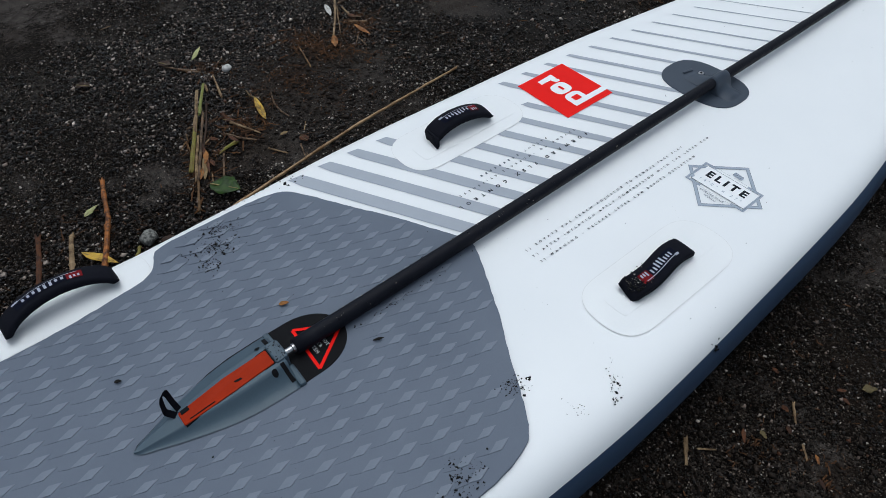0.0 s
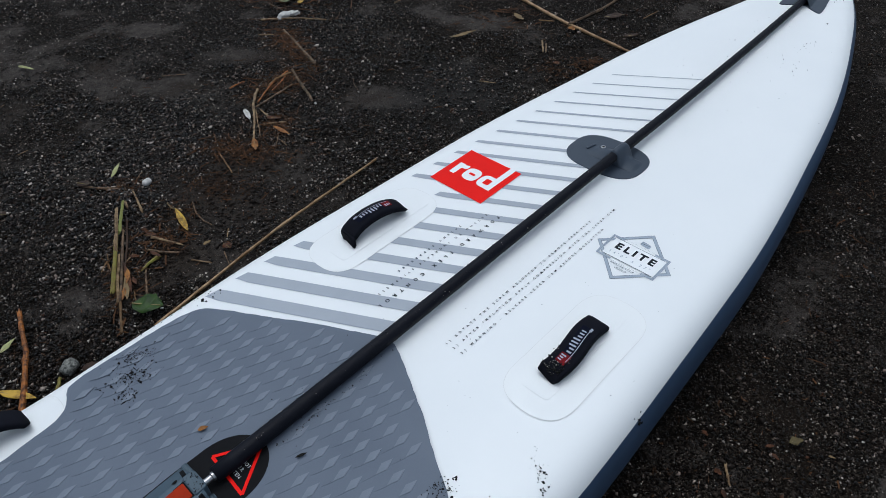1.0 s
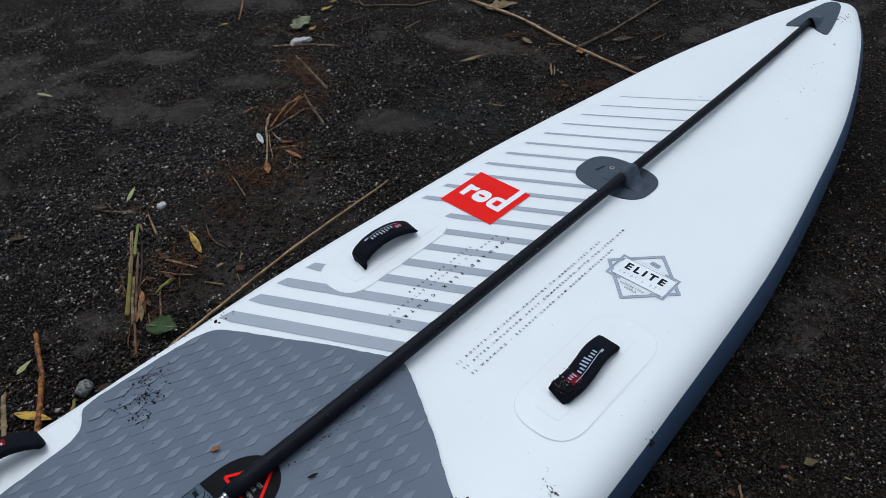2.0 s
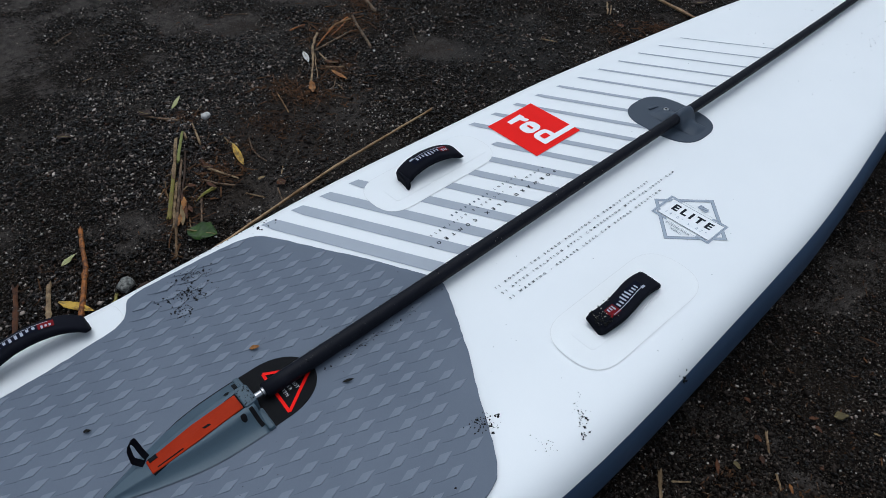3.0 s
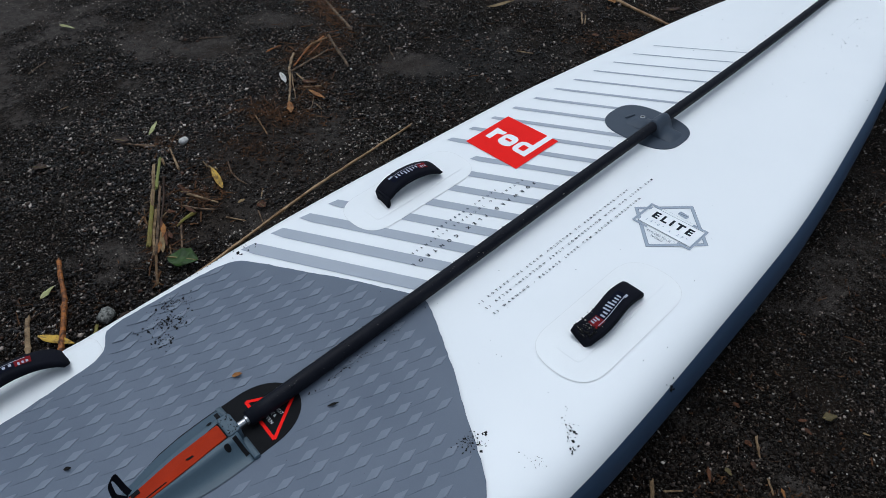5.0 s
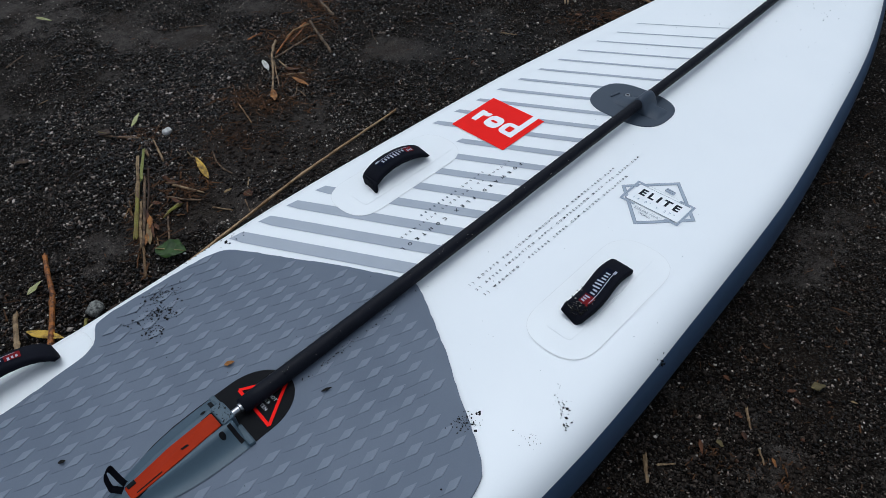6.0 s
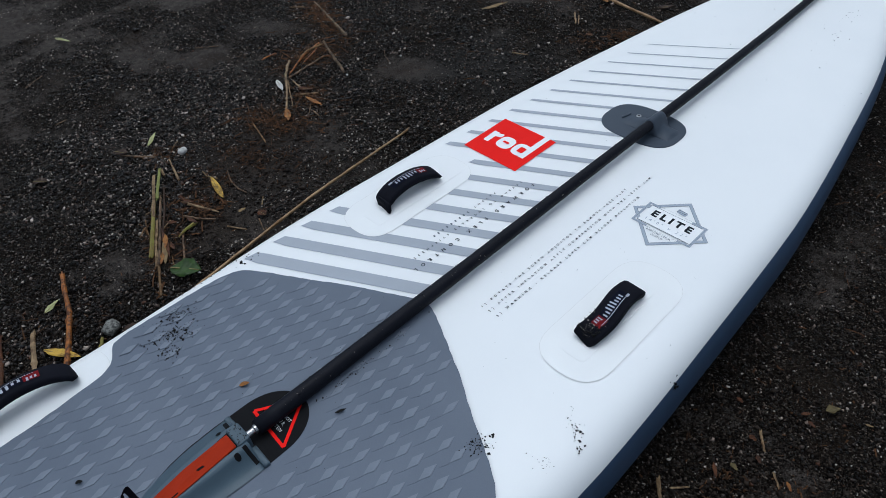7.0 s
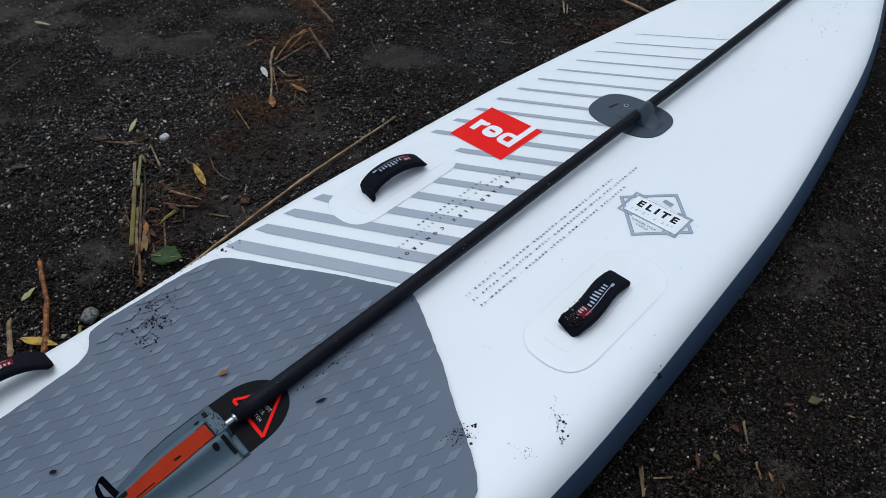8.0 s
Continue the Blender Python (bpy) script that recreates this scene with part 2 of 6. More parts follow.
LEAF_PALE = material("pale_green_leaf", (0.38, 0.37, 0.19), (0.24, 0.25, 0.09), rough=0.5, scale=60, fine=400, bump=0.3, bump_dist=0.0006, spec=0.18)
LEAF_FADED = material("faded_leaf", (0.19, 0.20, 0.115), (0.085, 0.095, 0.045), amount=0.35, rough=0.6, scale=45, fine=400, bump=0.5, bump_dist=0.001, spec=0.18)
LEAF_DULL = material("dull_leaf", (0.11, 0.085, 0.034), (0.06, 0.045, 0.02), rough=0.6, scale=60, fine=400, bump=0.4, bump_dist=0.0006, spec=0.18)
LEAF_ORANGE = material("orange_leaf", (0.30, 0.125, 0.028), (0.12, 0.045, 0.012), amount=0.35, rough=0.5, scale=60, fine=400, bump=0.3, bump_dist=0.0006, spec=0.18)
LEAF_RUST = material("rust_leaf", (0.085, 0.030, 0.010), (0.026, 0.011, 0.006), rough=0.6, scale=60, fine=400, bump=0.5, bump_dist=0.0008, amount=0.3, spec=0.18)
GREEN_SHOOT = material("green_shoot", (0.17, 0.19, 0.045), (0.14, 0.13, 0.035), rough=0.45, scale=40, fine=260, bump=0.3, spec=0.18)
LEAF_GREEN = material("dark_green_leaf", (0.030, 0.064, 0.008), (0.015, 0.030, 0.006), amount=0.4, rough=0.4, scale=60, fine=400, bump=0.3, bump_dist=0.0006, spec=0.18)
LEAF_BROWN = material("brown_leaf", (0.042, 0.022, 0.012), (0.024, 0.013, 0.008), spec=0.2, rough=0.6, scale=60, fine=400, bump=0.3, bump_dist=0.0006)
RIB = material("leaf_rib", (0.24, 0.19, 0.08), (0.14, 0.11, 0.05), rough=0.55, scale=60, fine=400, bump=0.2, spec=0.18)
PALE_GRAIN = material("pale_grain", (0.50, 0.44, 0.38), (0.20, 0.175, 0.15), rough=0.6, scale=120, fine=600, bump=0.2, per="island", spec=0.3)
SHELL = material("white_shell", (0.55, 0.53, 0.50), (0.34, 0.32, 0.29), rough=0.6, amount=0.4, scale=120, fine=600, bump=0.3)
STONE = material("pale_stone", (0.22, 0.215, 0.19), (0.035, 0.034, 0.03), rough=0.7, scale=220, fine=500, bump=0.6, bump_dist=0.001, amount=0.25)


# ---- mesh helpers ----
def part(name, bm, mat, parent=None, label="", smooth=False):
    me = bpy.data.meshes.new(name)
    bmesh.ops.recalc_face_normals(bm, faces=bm.faces)
    bm.to_mesh(me)
    bm.free()
    me.materials.append(mat)
    if smooth:
        me.polygons.foreach_set("use_smooth", [True] * len(me.polygons))
    ob = new(name, me)
    ob.parent = parent
    return tagged(ob, label)


def raw(name, verts, faces, mat, parent=None, label="", smooth=False):
    me = bpy.data.meshes.new(name)
    me.from_pydata([tuple(v) for v in verts], [], faces)
    me.update()
    me.materials.append(mat)
    if smooth:
        me.polygons.foreach_set("use_smooth", [True] * len(me.polygons))
    ob = new(name, me)
    ob.parent = parent
    return tagged(ob, label)


def spline(xs, ys):
    """Smooth monotone interpolation through a few stations."""
    xs, ys = np.array(xs, float), np.array(ys, float)
    d = np.diff(ys) / np.diff(xs)
    m = np.concatenate([[d[0]], [0 if a * b <= 0 else 2 * a * b / (a + b) for a, b in zip(d, d[1:])], [d[-1]]])

    def at(x):
        x = min(max(x, xs[0]), xs[-1])
        i = int(min(np.searchsorted(xs, x, side="right") - 1, len(xs) - 2))
        h = xs[i + 1] - xs[i]
        t = (x - xs[i]) / h
        return float((1 + 2 * t) * (1 - t) ** 2 * ys[i] + t * (1 - t) ** 2 * h * m[i] + t * t * (3 - 2 * t) * ys[i + 1] + t * t * (t - 1) * h * m[i + 1])
    return at


# ---- the board's form: y runs to the nose, deck 0.15 m above the ground ----
TIP, TAIL, DECK = 1.910, -2.345, 0.15
half_width = spline((-2.345, -2.33, -2.25, -2.0, -1.4, -0.7, -0.2, -0.1, 0.0, 0.10, 0.17, 0.26, 0.35, 0.50, 0.66, 0.80, 0.94, 1.10, 1.31, 1.46, 1.62, 1.715, 1.765, 1.83, 1.875, 1.898, TIP),
                    (0.0, 0.07, 0.14, 0.22, 0.29, 0.317, 0.322, 0.322, 0.3245, 0.3275, 0.3305, 0.3325, 0.3315, 0.3265, 0.3205, 0.3135, 0.2995, 0.2785, 0.2455, 0.212, 0.166, 0.135, 0.1155, 0.085, 0.057, 0.0335, 0.0))


def keel(y):
    """The hull's middle line, bent a little towards the nose."""
    return -0.0015 * max(0.0, min(1.0, (y - 0.7) / 0.6))


RAIL = 2.75         # roundness of the rail section; 2 is a true arc


def deck_rise(y):
    return 0.045 * max(0.0, (y - 0.85) / 1.05) ** 2 + 0.03 * max(0.0, (-1.5 - y) / 0.85) ** 2


def half_thick(y):
    h = 0.075 - 0.022 * max(0.0, min(1.0, (y - 1.2) / 0.7)) ** 1.5
    e = min((TIP - y) / 0.06, (y - TAIL) / 0.06, 1.0)
    return h * math.sqrt(max(0.0, 1 - (1 - e) ** 2))


def mid_height(y):
    full = 0.075 - 0.022 * max(0.0, min(1.0, (y - 1.2) / 0.7)) ** 1.5
    return DECK + deck_rise(y) - full


def rail_run(y):
    return min(0.064, 0.75 * half_width(y))


def deck_z(x, y):
    w, r, h = half_width(y), rail_run(y), half_thick(y)
    over = max(0.0, abs(x - keel(y)) - (w - r))
    drop = h * (1 - max(0.0, 1 - min(1.0, over / max(r, 1e-6)) ** RAIL) ** (1 / RAIL))
    return mid_height(y) + h - drop


def flat_patch(polys, lift, cell=0.02, thick=0.0):
    """Polygons in plan laid on the deck, cut finely enough to follow it, lift above it; thick > 0 gives them side walls."""
    bm = bmesh.new()
    for poly in polys:
        vs = [bm.verts.new((x, y, 0)) for x, y in poly]
        try:
            bm.faces.new(vs)
        except ValueError:
            pass
    drape(bm, lift, cell, thick)
    return bm


def drape(bm, lift, cell=0.02, thick=0.0):
    if cell:
        for axis in (0, 1):
            lo, hi = min(v.co[axis] for v in bm.verts), max(v.co[axis] for v in bm.verts)
            k = math.floor(lo / cell) + 1
            while k * cell < hi:
                co, no = [0, 0, 0], [0, 0, 0]
                co[axis], no[axis] = k * cell, 1
                bmesh.ops.bisect_plane(bm, geom=bm.verts[:] + bm.edges[:] + bm.faces[:], plane_co=co, plane_no=no, dist=1e-6)
                k += 1
    for f in bm.faces:
        f.normal_update()
        if f.normal.z < 0:
            f.normal_flip()
    for v in bm.verts:
        v.co.z = deck_z(v.co.x, v.co.y) + lift
    if thick:
        rim = [e for e in bm.edges if e.is_boundary]
        ret = bmesh.ops.extrude_edge_only(bm, edges=rim)
        for v in ret["geom"]:
            if isinstance(v, bmesh.types.BMVert):
                v.co.z -= thick


def rounded(poly, r, n=5):
    """Round the corners of a plan polygon."""
    out = []
    k = len(poly)
    for i in range(k):
        p, a, b = Vector(poly[i]), Vector(poly[i - 1]), Vector(poly[(i + 1) % k])
        da, db = (a - p), (b - p)
        ra = min(r, da.length * 0.48, db.length * 0.48)
        s, e = p + da.normalized() * ra, p + db.normalized() * ra
        for j in range(n + 1):
            t = j / n
            q = s * (1 - t) ** 2 + p * 2 * t * (1 - t) + e * t * t
            out.append((q.x, q.y))
    return out


def rectangle(cx, cy, w, h, r=0.0, n=6):
    p = [(cx - w / 2, cy - h / 2), (cx + w / 2, cy - h / 2), (cx + w / 2, cy + h / 2), (cx - w / 2, cy + h / 2)]
    return rounded(p, r, n) if r else p


def strip(a, b, w):
    a, b = Vector(a), Vector(b)
    s = Vector((-(b - a).y, (b - a).x)).normalized() * w / 2
    return [tuple(a + s), tuple(a - s), tuple(b - s), tuple(b + s)]


def tube(points, radii, sides=10, wobble=0.0, seed=0, closed_ends=True):
    """A tube through points (Vectors) with a radius each."""
    rnd = random.Random(seed)
    pts = [Vector(p) for p in points]
    vs, fs = [], []
    for i, p in enumerate(pts):
        d = (pts[min(i + 1, len(pts) - 1)] - pts[max(i - 1, 0)]).normalized()
        side = d.cross(Vector((0, 0, 1)))
        side = side.normalized() if side.length > 1e-4 else Vector((1, 0, 0))
        up = side.cross(d).normalized()
        r = radii[i] if isinstance(radii, (list, tuple)) else radii
        for k in range(sides):
            a = 2 * math.pi * k / sides
            q = r * (1 + rnd.uniform(-wobble, wobble))
            vs.append(p + side * math.cos(a) * q + up * math.sin(a) * q)
    for i in range(len(pts) - 1):
        for k in range(sides):
            fs.append((i * sides + k, i * sides + (k + 1) % sides, (i + 1) * sides + (k + 1) % sides, (i + 1) * sides + k))
    if closed_ends:
        fs.append(tuple(range(sides))[::-1])
        fs.append(tuple((len(pts) - 1) * sides + k for k in range(sides)))
    return vs, fs


def along(points, n):
    """n points evenly along a polyline, softened."""
    pts = [Vector(p) for p in points]
    L = [0]
    for a, b in zip(pts, pts[1:]):
        L.append(L[-1] + (b - a).length)
    out = []
    for i in range(n):
        s = L[-1] * i / (n - 1)
        k = max(0, min(len(pts) - 2, int(np.searchsorted(L, s, side="right")) - 1))
        out.append(pts[k].lerp(pts[k + 1], (s - L[k]) / max(L[k + 1] - L[k], 1e-9)))
    return out


def slab(points, z0, z1, bevel=0.0):
    """A plan polygon raised from z0 to z1, its top edge chamfered."""
    bm = bmesh.new()
    f = bm.faces.new([bm.verts.new((x, y, z0)) for x, y in points])
    ret = bmesh.ops.extrude_face_region(bm, geom=[f])
    top = [v for v in ret["geom"] if isinstance(v, bmesh.types.BMVert)]
    for v in top:
        v.co.z = z1
    if bevel:
        edges = [e for e in bm.edges if all(v in top for v in e.verts)]
        bmesh.ops.bevel(bm, geom=edges, offset=bevel, segments=2, profile=0.5, affect="EDGES")
    return bm


# ---- ground ----
# patches of damp fine sand: centre x y, half sizes, turn
SILT = ((-0.62, 0.37, 0.15, 0.12, 0.0), (-0.56, 0.24, 0.08, 0.06, 0.0), (-0.74, 0.52, 0.13, 0.10, 0.4), (-0.56, 0.14, 0.05, 0.05, 0.0), (-1.98, 0.26, 0.42, 0.20, 0.3), (-1.66, 0.02, 0.34, 0.16, 0.1), (-1.34, 0.52, 0.24, 0.09, 0.6), (-1.72, 0.72, 0.14, 0.07, 0.5), (-0.70, 0.53, 0.13, 0.10, 0.4), (-0.66, 0.40, 0.12, 0.07, 0.3),
        (-1.24, 0.83, 0.14, 0.06, 0.6), (-0.74, 0.94, 0.12, 0.07, 0.6), (-0.57, -0.01, 0.03, 0.02, 0.4), (-0.50, 0.30, 0.06, 0.06, 0.0), (-0.62, 0.24, 0.05, 0.04, 0.0), (-0.90, 1.42, 0.18, 0.07, 0.4), (-1.9, 1.2, 0.3, 0.12, 0.5))


def silt(x, y):
    """1 on fine sand, 0 on gravel."""
    f = 0.0
    for cx, cy, rx, ry, a in SILT:
        u, v = (x - cx) * math.cos(a) + (y - cy) * math.sin(a), (y - cy) * math.cos(a) - (x - cx) * math.sin(a)
        f = max(f, 1.35 - math.hypot(u / rx, v / ry))
    f += 0.85 * noise.noise(Vector((x * 7, y * 7, 2.0))) + 0.55 * noise.noise(Vector((x * 19, y * 19, 6.0))) + 0.25 * noise.noise(Vector((x * 2.3, y * 2.3, 11.0)))
    return max(0.0, min(1.0, 0.5 + 1.0 * (f - 0.55)))


def ground_height(x, y):
    p = Vector((x, y, 0))
    h = 0.010 * noise.noise(p * 1.7) + 0.008 * noise.noise(p * 6.0) + 0.0035 * noise.noise(p * 18.0) + 0.0015 * noise.noise(p * 45.0)
    off = max(0.0, abs(x) - half_width(max(TAIL, min(TIP, y)))) if TAIL < y < TIP else 0.3
    near = min(1.0, off / 0.15)
    return h * (0.35 + 0.65 * near) - 0.004


def beyond(x, y):
    """0 where single stones lie, rising to 1 where the beach is only sand-coloured."""
    d = max(-2.5 - x, x - 0.62, -0.36 - y, y - 2.4) / 0.3
    return max(0.0, min(1.0, d))


def build_ground():
    def axis(lo, hi, step, far):
        mid = list(np.arange(lo, hi, step))
        out, d, x = [], step, hi
        while x < far:
            d *= 1.35
            x += d
            out.append(x)
        inn, d, x = [], step, lo
        while x > -far:
            d *= 1.35
            x -= d
            inn.append(x)
        return inn[::-1] + mid + out
    xs, ys = axis(-2.9, 1.0, 0.02, 400), axis(-0.7, 2.9, 0.02, 400)
    verts = [(x, y, ground_height(x, y) if abs(x) < 6 and abs(y) < 6 else 0.0) for y in ys for x in xs]
    w = len(xs)
    faces = [(j * w + i, j * w + i + 1, (j + 1) * w + i + 1, (j + 1) * w + i) for j in range(len(ys) - 1) for i in range(w - 1)]
    ob = raw("ground", verts, faces, GROUND, smooth=True)
    mask = ob.data.attributes.new("silt", "FLOAT", "POINT")
    mask.data.foreach_set("value", [silt(x, y) + (0.27 - silt(x, y)) * beyond(x, y) if abs(x) < 6 and abs(y) < 6 else 0.27 for x, y, z in verts])
    tagged(ob, "wet black volcanic sand and gravel beach", "ground", kind="structure")


def on_board(x, y, margin=0.0):
    return TAIL < y < TIP and abs(x - keel(y)) < half_width(y) + margin


# a small faceted stone as the stamp for all loose gravel
def stone_stamp():
    bm = bmesh.new()
    bmesh.ops.create_cube(bm, size=1.3)
    bmesh.ops.triangulate(bm, faces=bm.faces[:])
    v = np.array([p.co[:] for p in bm.verts])
    f = np.array([[q.index for q in p.verts] for p in bm.faces])
    bm.free()
    return v, f


def scatter_stones(name, places, sizes, mat, seed, flat=0.6):
    """places: n x 3 centres; sizes: n radii. All stones in one mesh."""
    rng = np.random.default_rng(seed)
    sv, sf = stone_stamp()
    n = len(places)
    q = rng.normal(size=(n, 3, 3))
    rot = np.linalg.qr(q)[0]
    scale = sizes[:, None] * rng.uniform(0.40, 1.5, (n, 3))
    v = sv[None] * (1 + rng.uniform(-0.55, 0.35, (n, len(sv), 1)))
    v = v + rng.uniform(-0.30, 0.30, v.shape)
    v = np.einsum("nij,nkj->nki", rot, v * scale[:, None, :])
    v[:, :, 2] *= flat
    v += places[:, None, :]
    f = (sf[None] + (np.arange(n) * len(sv))[:, None, None]).reshape(-1, 3)
    me = bpy.data.meshes.new(name)
    v = v.reshape(-1, 3)
    me.vertices.add(len(v))
    me.vertices.foreach_set("co", v.ravel())
    me.loops.add(f.size)
    me.loops.foreach_set("vertex_index", f.ravel().astype(np.int32))
    me.polygons.add(len(f))
    me.polygons.foreach_set("loop_start", np.arange(0, f.size, 3, dtype=np.int32))
    me.update(calc_edges=True)
    me.materials.append(mat)
    return new(name, me)




def build_gravel():
    rnd = random.Random(5)
    places, sizes = [], []

    def fill(x0, x1, y0, y1, count, big):
        for _ in range(count):
            x, y = rnd.uniform(x0, x1), rnd.uniform(y0, y1)
            inset = min((x - x0) if x < 0 else 1.0, (x1 - x) if x > 0 else 1.0, y - y0, y1 - y)
            if on_board(x, y, -0.06) or rnd.random() > inset / 0.22:
                continue
            coarse = noise.noise(Vector((x * 2.3, y * 2.3, 4.0))) + 0.5 * noise.noise(Vector((x * 7, y * 7, 9.0))) + 0.22
            fine = silt(x, y)
            coarse -= 0.5 * fine
            if rnd.random() < 0.46 * fine or (coarse < -0.15 and rnd.random() < 0.35):
                continue
            s = big * rnd.choice((0.35, 0.42, 0.5, 0.55, 0.6, 0.7, 0.8, 0.9, 1.05, 1.4)) * (1.0 if coarse > 0 else 0.75) * (1 - 0.45 * fine)
            z = ground_height(x, y)
            places.append((x, y, z + s * rnd.uniform(0.1, 1.15)))
            sizes.append(s)
    fill(-1.25, -0.24, -0.55, 0.72, 94000, 0.0029)
    fill(-1.65, -0.24, 0.0, 1.3, 60000, 0.0029)
    fill(-2.8, -0.2, 0.0, 2.7, 74000, 0.0034)
    fill(0.22, 0.95, -0.10, 1.30, 66000, 0.0019)
    fill(-0.2, 0.95, 1.0, 2.7, 17000, 0.0028)
    ob = scatter_stones("gravel", np.array(places), np.array(sizes), PEBBLE, 7, flat=0.75)
    tagged(ob, "loose black gravel with scattered pale grains", "gravel", kind="stuff")
    # crumbs of mud where the beach is silted and rotten
    clods, lumps = [], []
    for cx, cy, rx, ry, count in ((-0.68, 0.42, 0.24, 0.17, 1500), (-0.63, 0.20, 0.12, 0.09, 500), (-0.55, 0.13, 0.08, 0.06, 300), (-0.84, 0.53, 0.13, 0.07, 400), (-1.03, 0.80, 0.08, 0.10, 220), (0.45, 0.45, 0.16, 0.22, 500)):
        for _ in range(count):
            x, y = rnd.gauss(cx, 0.5 * rx), rnd.gauss(cy, 0.5 * ry)
            if not on_board(x, y, -0.02):
                k = rnd.choice((0.0012, 0.0016, 0.0020, 0.0026, 0.0034, 0.0050))
                clods.append((x, y, ground_height(x, y) + 0.0012 + 0.3 * k))
                lumps.append(k)
    ob = scatter_stones("mud_crumbs", np.array(clods), np.array(lumps), CLOD, 10, flat=0.5)
    tagged(ob, "dark brown crumbs of mud and rotten matter", "mud", kind="stuff")
    # pale grains, strewn thickly so some put wet stones' glints into the colour
    pale, small = [], []
    for x0, x1, y0, y1, count in ((-1.2, -0.26, -0.4, 0.7, 5200), (-2.6, -0.2, 0.1, 2.5, 13500), (0.25, 0.72, 0.08, 1.2, 3000), (-0.2, 0.75, 1.1, 2.6, 2600)):
        for _ in range(count):
            x, y = rnd.uniform(x0, x1), rnd.uniform(y0, y1)
            if not on_board(x, y, -0.05) and rnd.random() > 0.85 * silt(x, y):
                pale.append((x, y, ground_height(x, y) + rnd.uniform(0.0022, 0.0042)))
                small.append((1.0 if x < 0 else 0.7) * rnd.choice((0.0005, 0.0006, 0.0008, 0.0008, 0.0010, 0.0012, 0.0016, 0.0023)))
    ob = scatter_stones("pale_grains", np.array(pale), np.array(small), PALE_GRAIN, 9, flat=0.8)
    tagged(ob, "small pale shell and stone grains in the gravel, some standing for wet glints", "gravel", kind="stuff")


# ---- the inflatable board ----
board = new("paddleboard")
tagged(board, "white and grey inflatable paddleboard with slate rails lying on black gravel", "paddleboard")


def build_hull():
    ys = sorted(set([round(v, 4) for v in np.concatenate([np.linspace(TAIL, -2.2, 12), np.linspace(-2.2, 1.5, 75), np.linspace(1.5, 1.86, 30), TIP - 0.065 * np.cos(np.linspace(0, math.pi / 2, 14))])]))

    def seam(y):
        """Where the white deck ends on the rail, as an angle; it climbs towards the nose."""
        return math.asin(0.515 + 0.185 * max(0.0, min(1.0, (y - 0.28) / 0.80)))

    def top(y):
        return [("f", s) for s in np.linspace(0, 1, 7)] + [("a", a) for a in np.linspace(math.pi / 2, seam(y), 9)[1:]]

    def rail(y):
        return [("a", a) for a in np.linspace(seam(y), -math.pi / 2 + 0.5, 12)]

    under = [("a", a) for a in np.linspace(-math.pi / 2 + 0.5, -math.pi / 2, 5)] + [("f", s) for s in np.linspace(1, 0, 4)[1:]]

    def ring(y, spec, sign, low):
        w, r, h, m = half_width(y), rail_run(y), half_thick(y), mid_height(y)
        out = []
        for kind, v in spec:
            if kind == "f":
                out.append((keel(y) + sign * (w - r) * v, y, m - h if low else m + h))
            else:
                c, e = math.cos(v), math.sin(v)
                out.append((keel(y) + sign * (w - r + r * max(0.0, c) ** (2 / RAIL)), y, m + h * math.copysign(abs(e) ** (2 / RAIL), e)))
        return out

    def loft(name, rings, mat, label):
        k = len(rings[0])
        vs = [p for r in rings for p in r]
        fs = [(i * k + j, i * k + j + 1, (i + 1) * k + j + 1, (i + 1) * k + j) for i in range(len(rings) - 1) for j in range(k - 1)]
        bm = bmesh.new()
        bv = [bm.verts.new(p) for p in vs]
        for f in fs:
            bm.faces.new([bv[i] for i in f])
        bmesh.ops.remove_doubles(bm, verts=bm.verts[:], dist=1e-5)
        return part(name, bm, mat, board, label, smooth=True)
    loft("deck_skin", [ring(y, top(y), -1, False)[::-1] + ring(y, top(y), 1, False)[1:] for y in ys], WHITE, "satin white PVC deck")
    for sign in (-1, 1):
        loft("rail_band", [ring(y, rail(y), sign, False) for y in ys], NAVY, "slate blue rail band")
    loft("hull_bottom", [ring(y, under, 1, True) + ring(y, under, -1, True)[::-1][1:] for y in ys], WHITE, "white underside")


def pad_outline():
    right = [(0.0, 0.279), (0.012, 0.277), (0.030, 0.269), (0.068, 0.249), (0.115, 0.2245), (0.180, 0.185), (0.222, 0.1615), (0.250, 0.1445), (0.264, 0.1335),
             (0.2725, 0.118), (0.2775, 0.095), (0.2800, 0.066), (0.2815, 0.0), (0.2820, -0.048), (0.277, -0.0735), (0.2680, -0.0790), (0.254, -0.0835), (0.2420, -0.0940),
             (0.2335, -0.110), (0.2295, -0.150), (0.2258, -0.190), (0.2230, -0.246), (0.2235, -0.300), (0.232, -0.325), (0.243, -0.342), (0.258, -0.352), (0.276, -0.360),
             (0.280, -0.40), (0.272, -0.75), (0.245, -1.20), (0.230, -1.24)]
    return right + [(-x, y) for x, y in right[::-1] if x > 0]


def inside(poly, x, y):
    hit = False
    for (x0, y0), (x1, y1) in zip(poly, poly[1:] + poly[:1]):
        if (y0 > y) != (y1 > y) and x < x0 + (y - y0) * (x1 - x0) / (y1 - y0):
            hit = not hit
    return hit


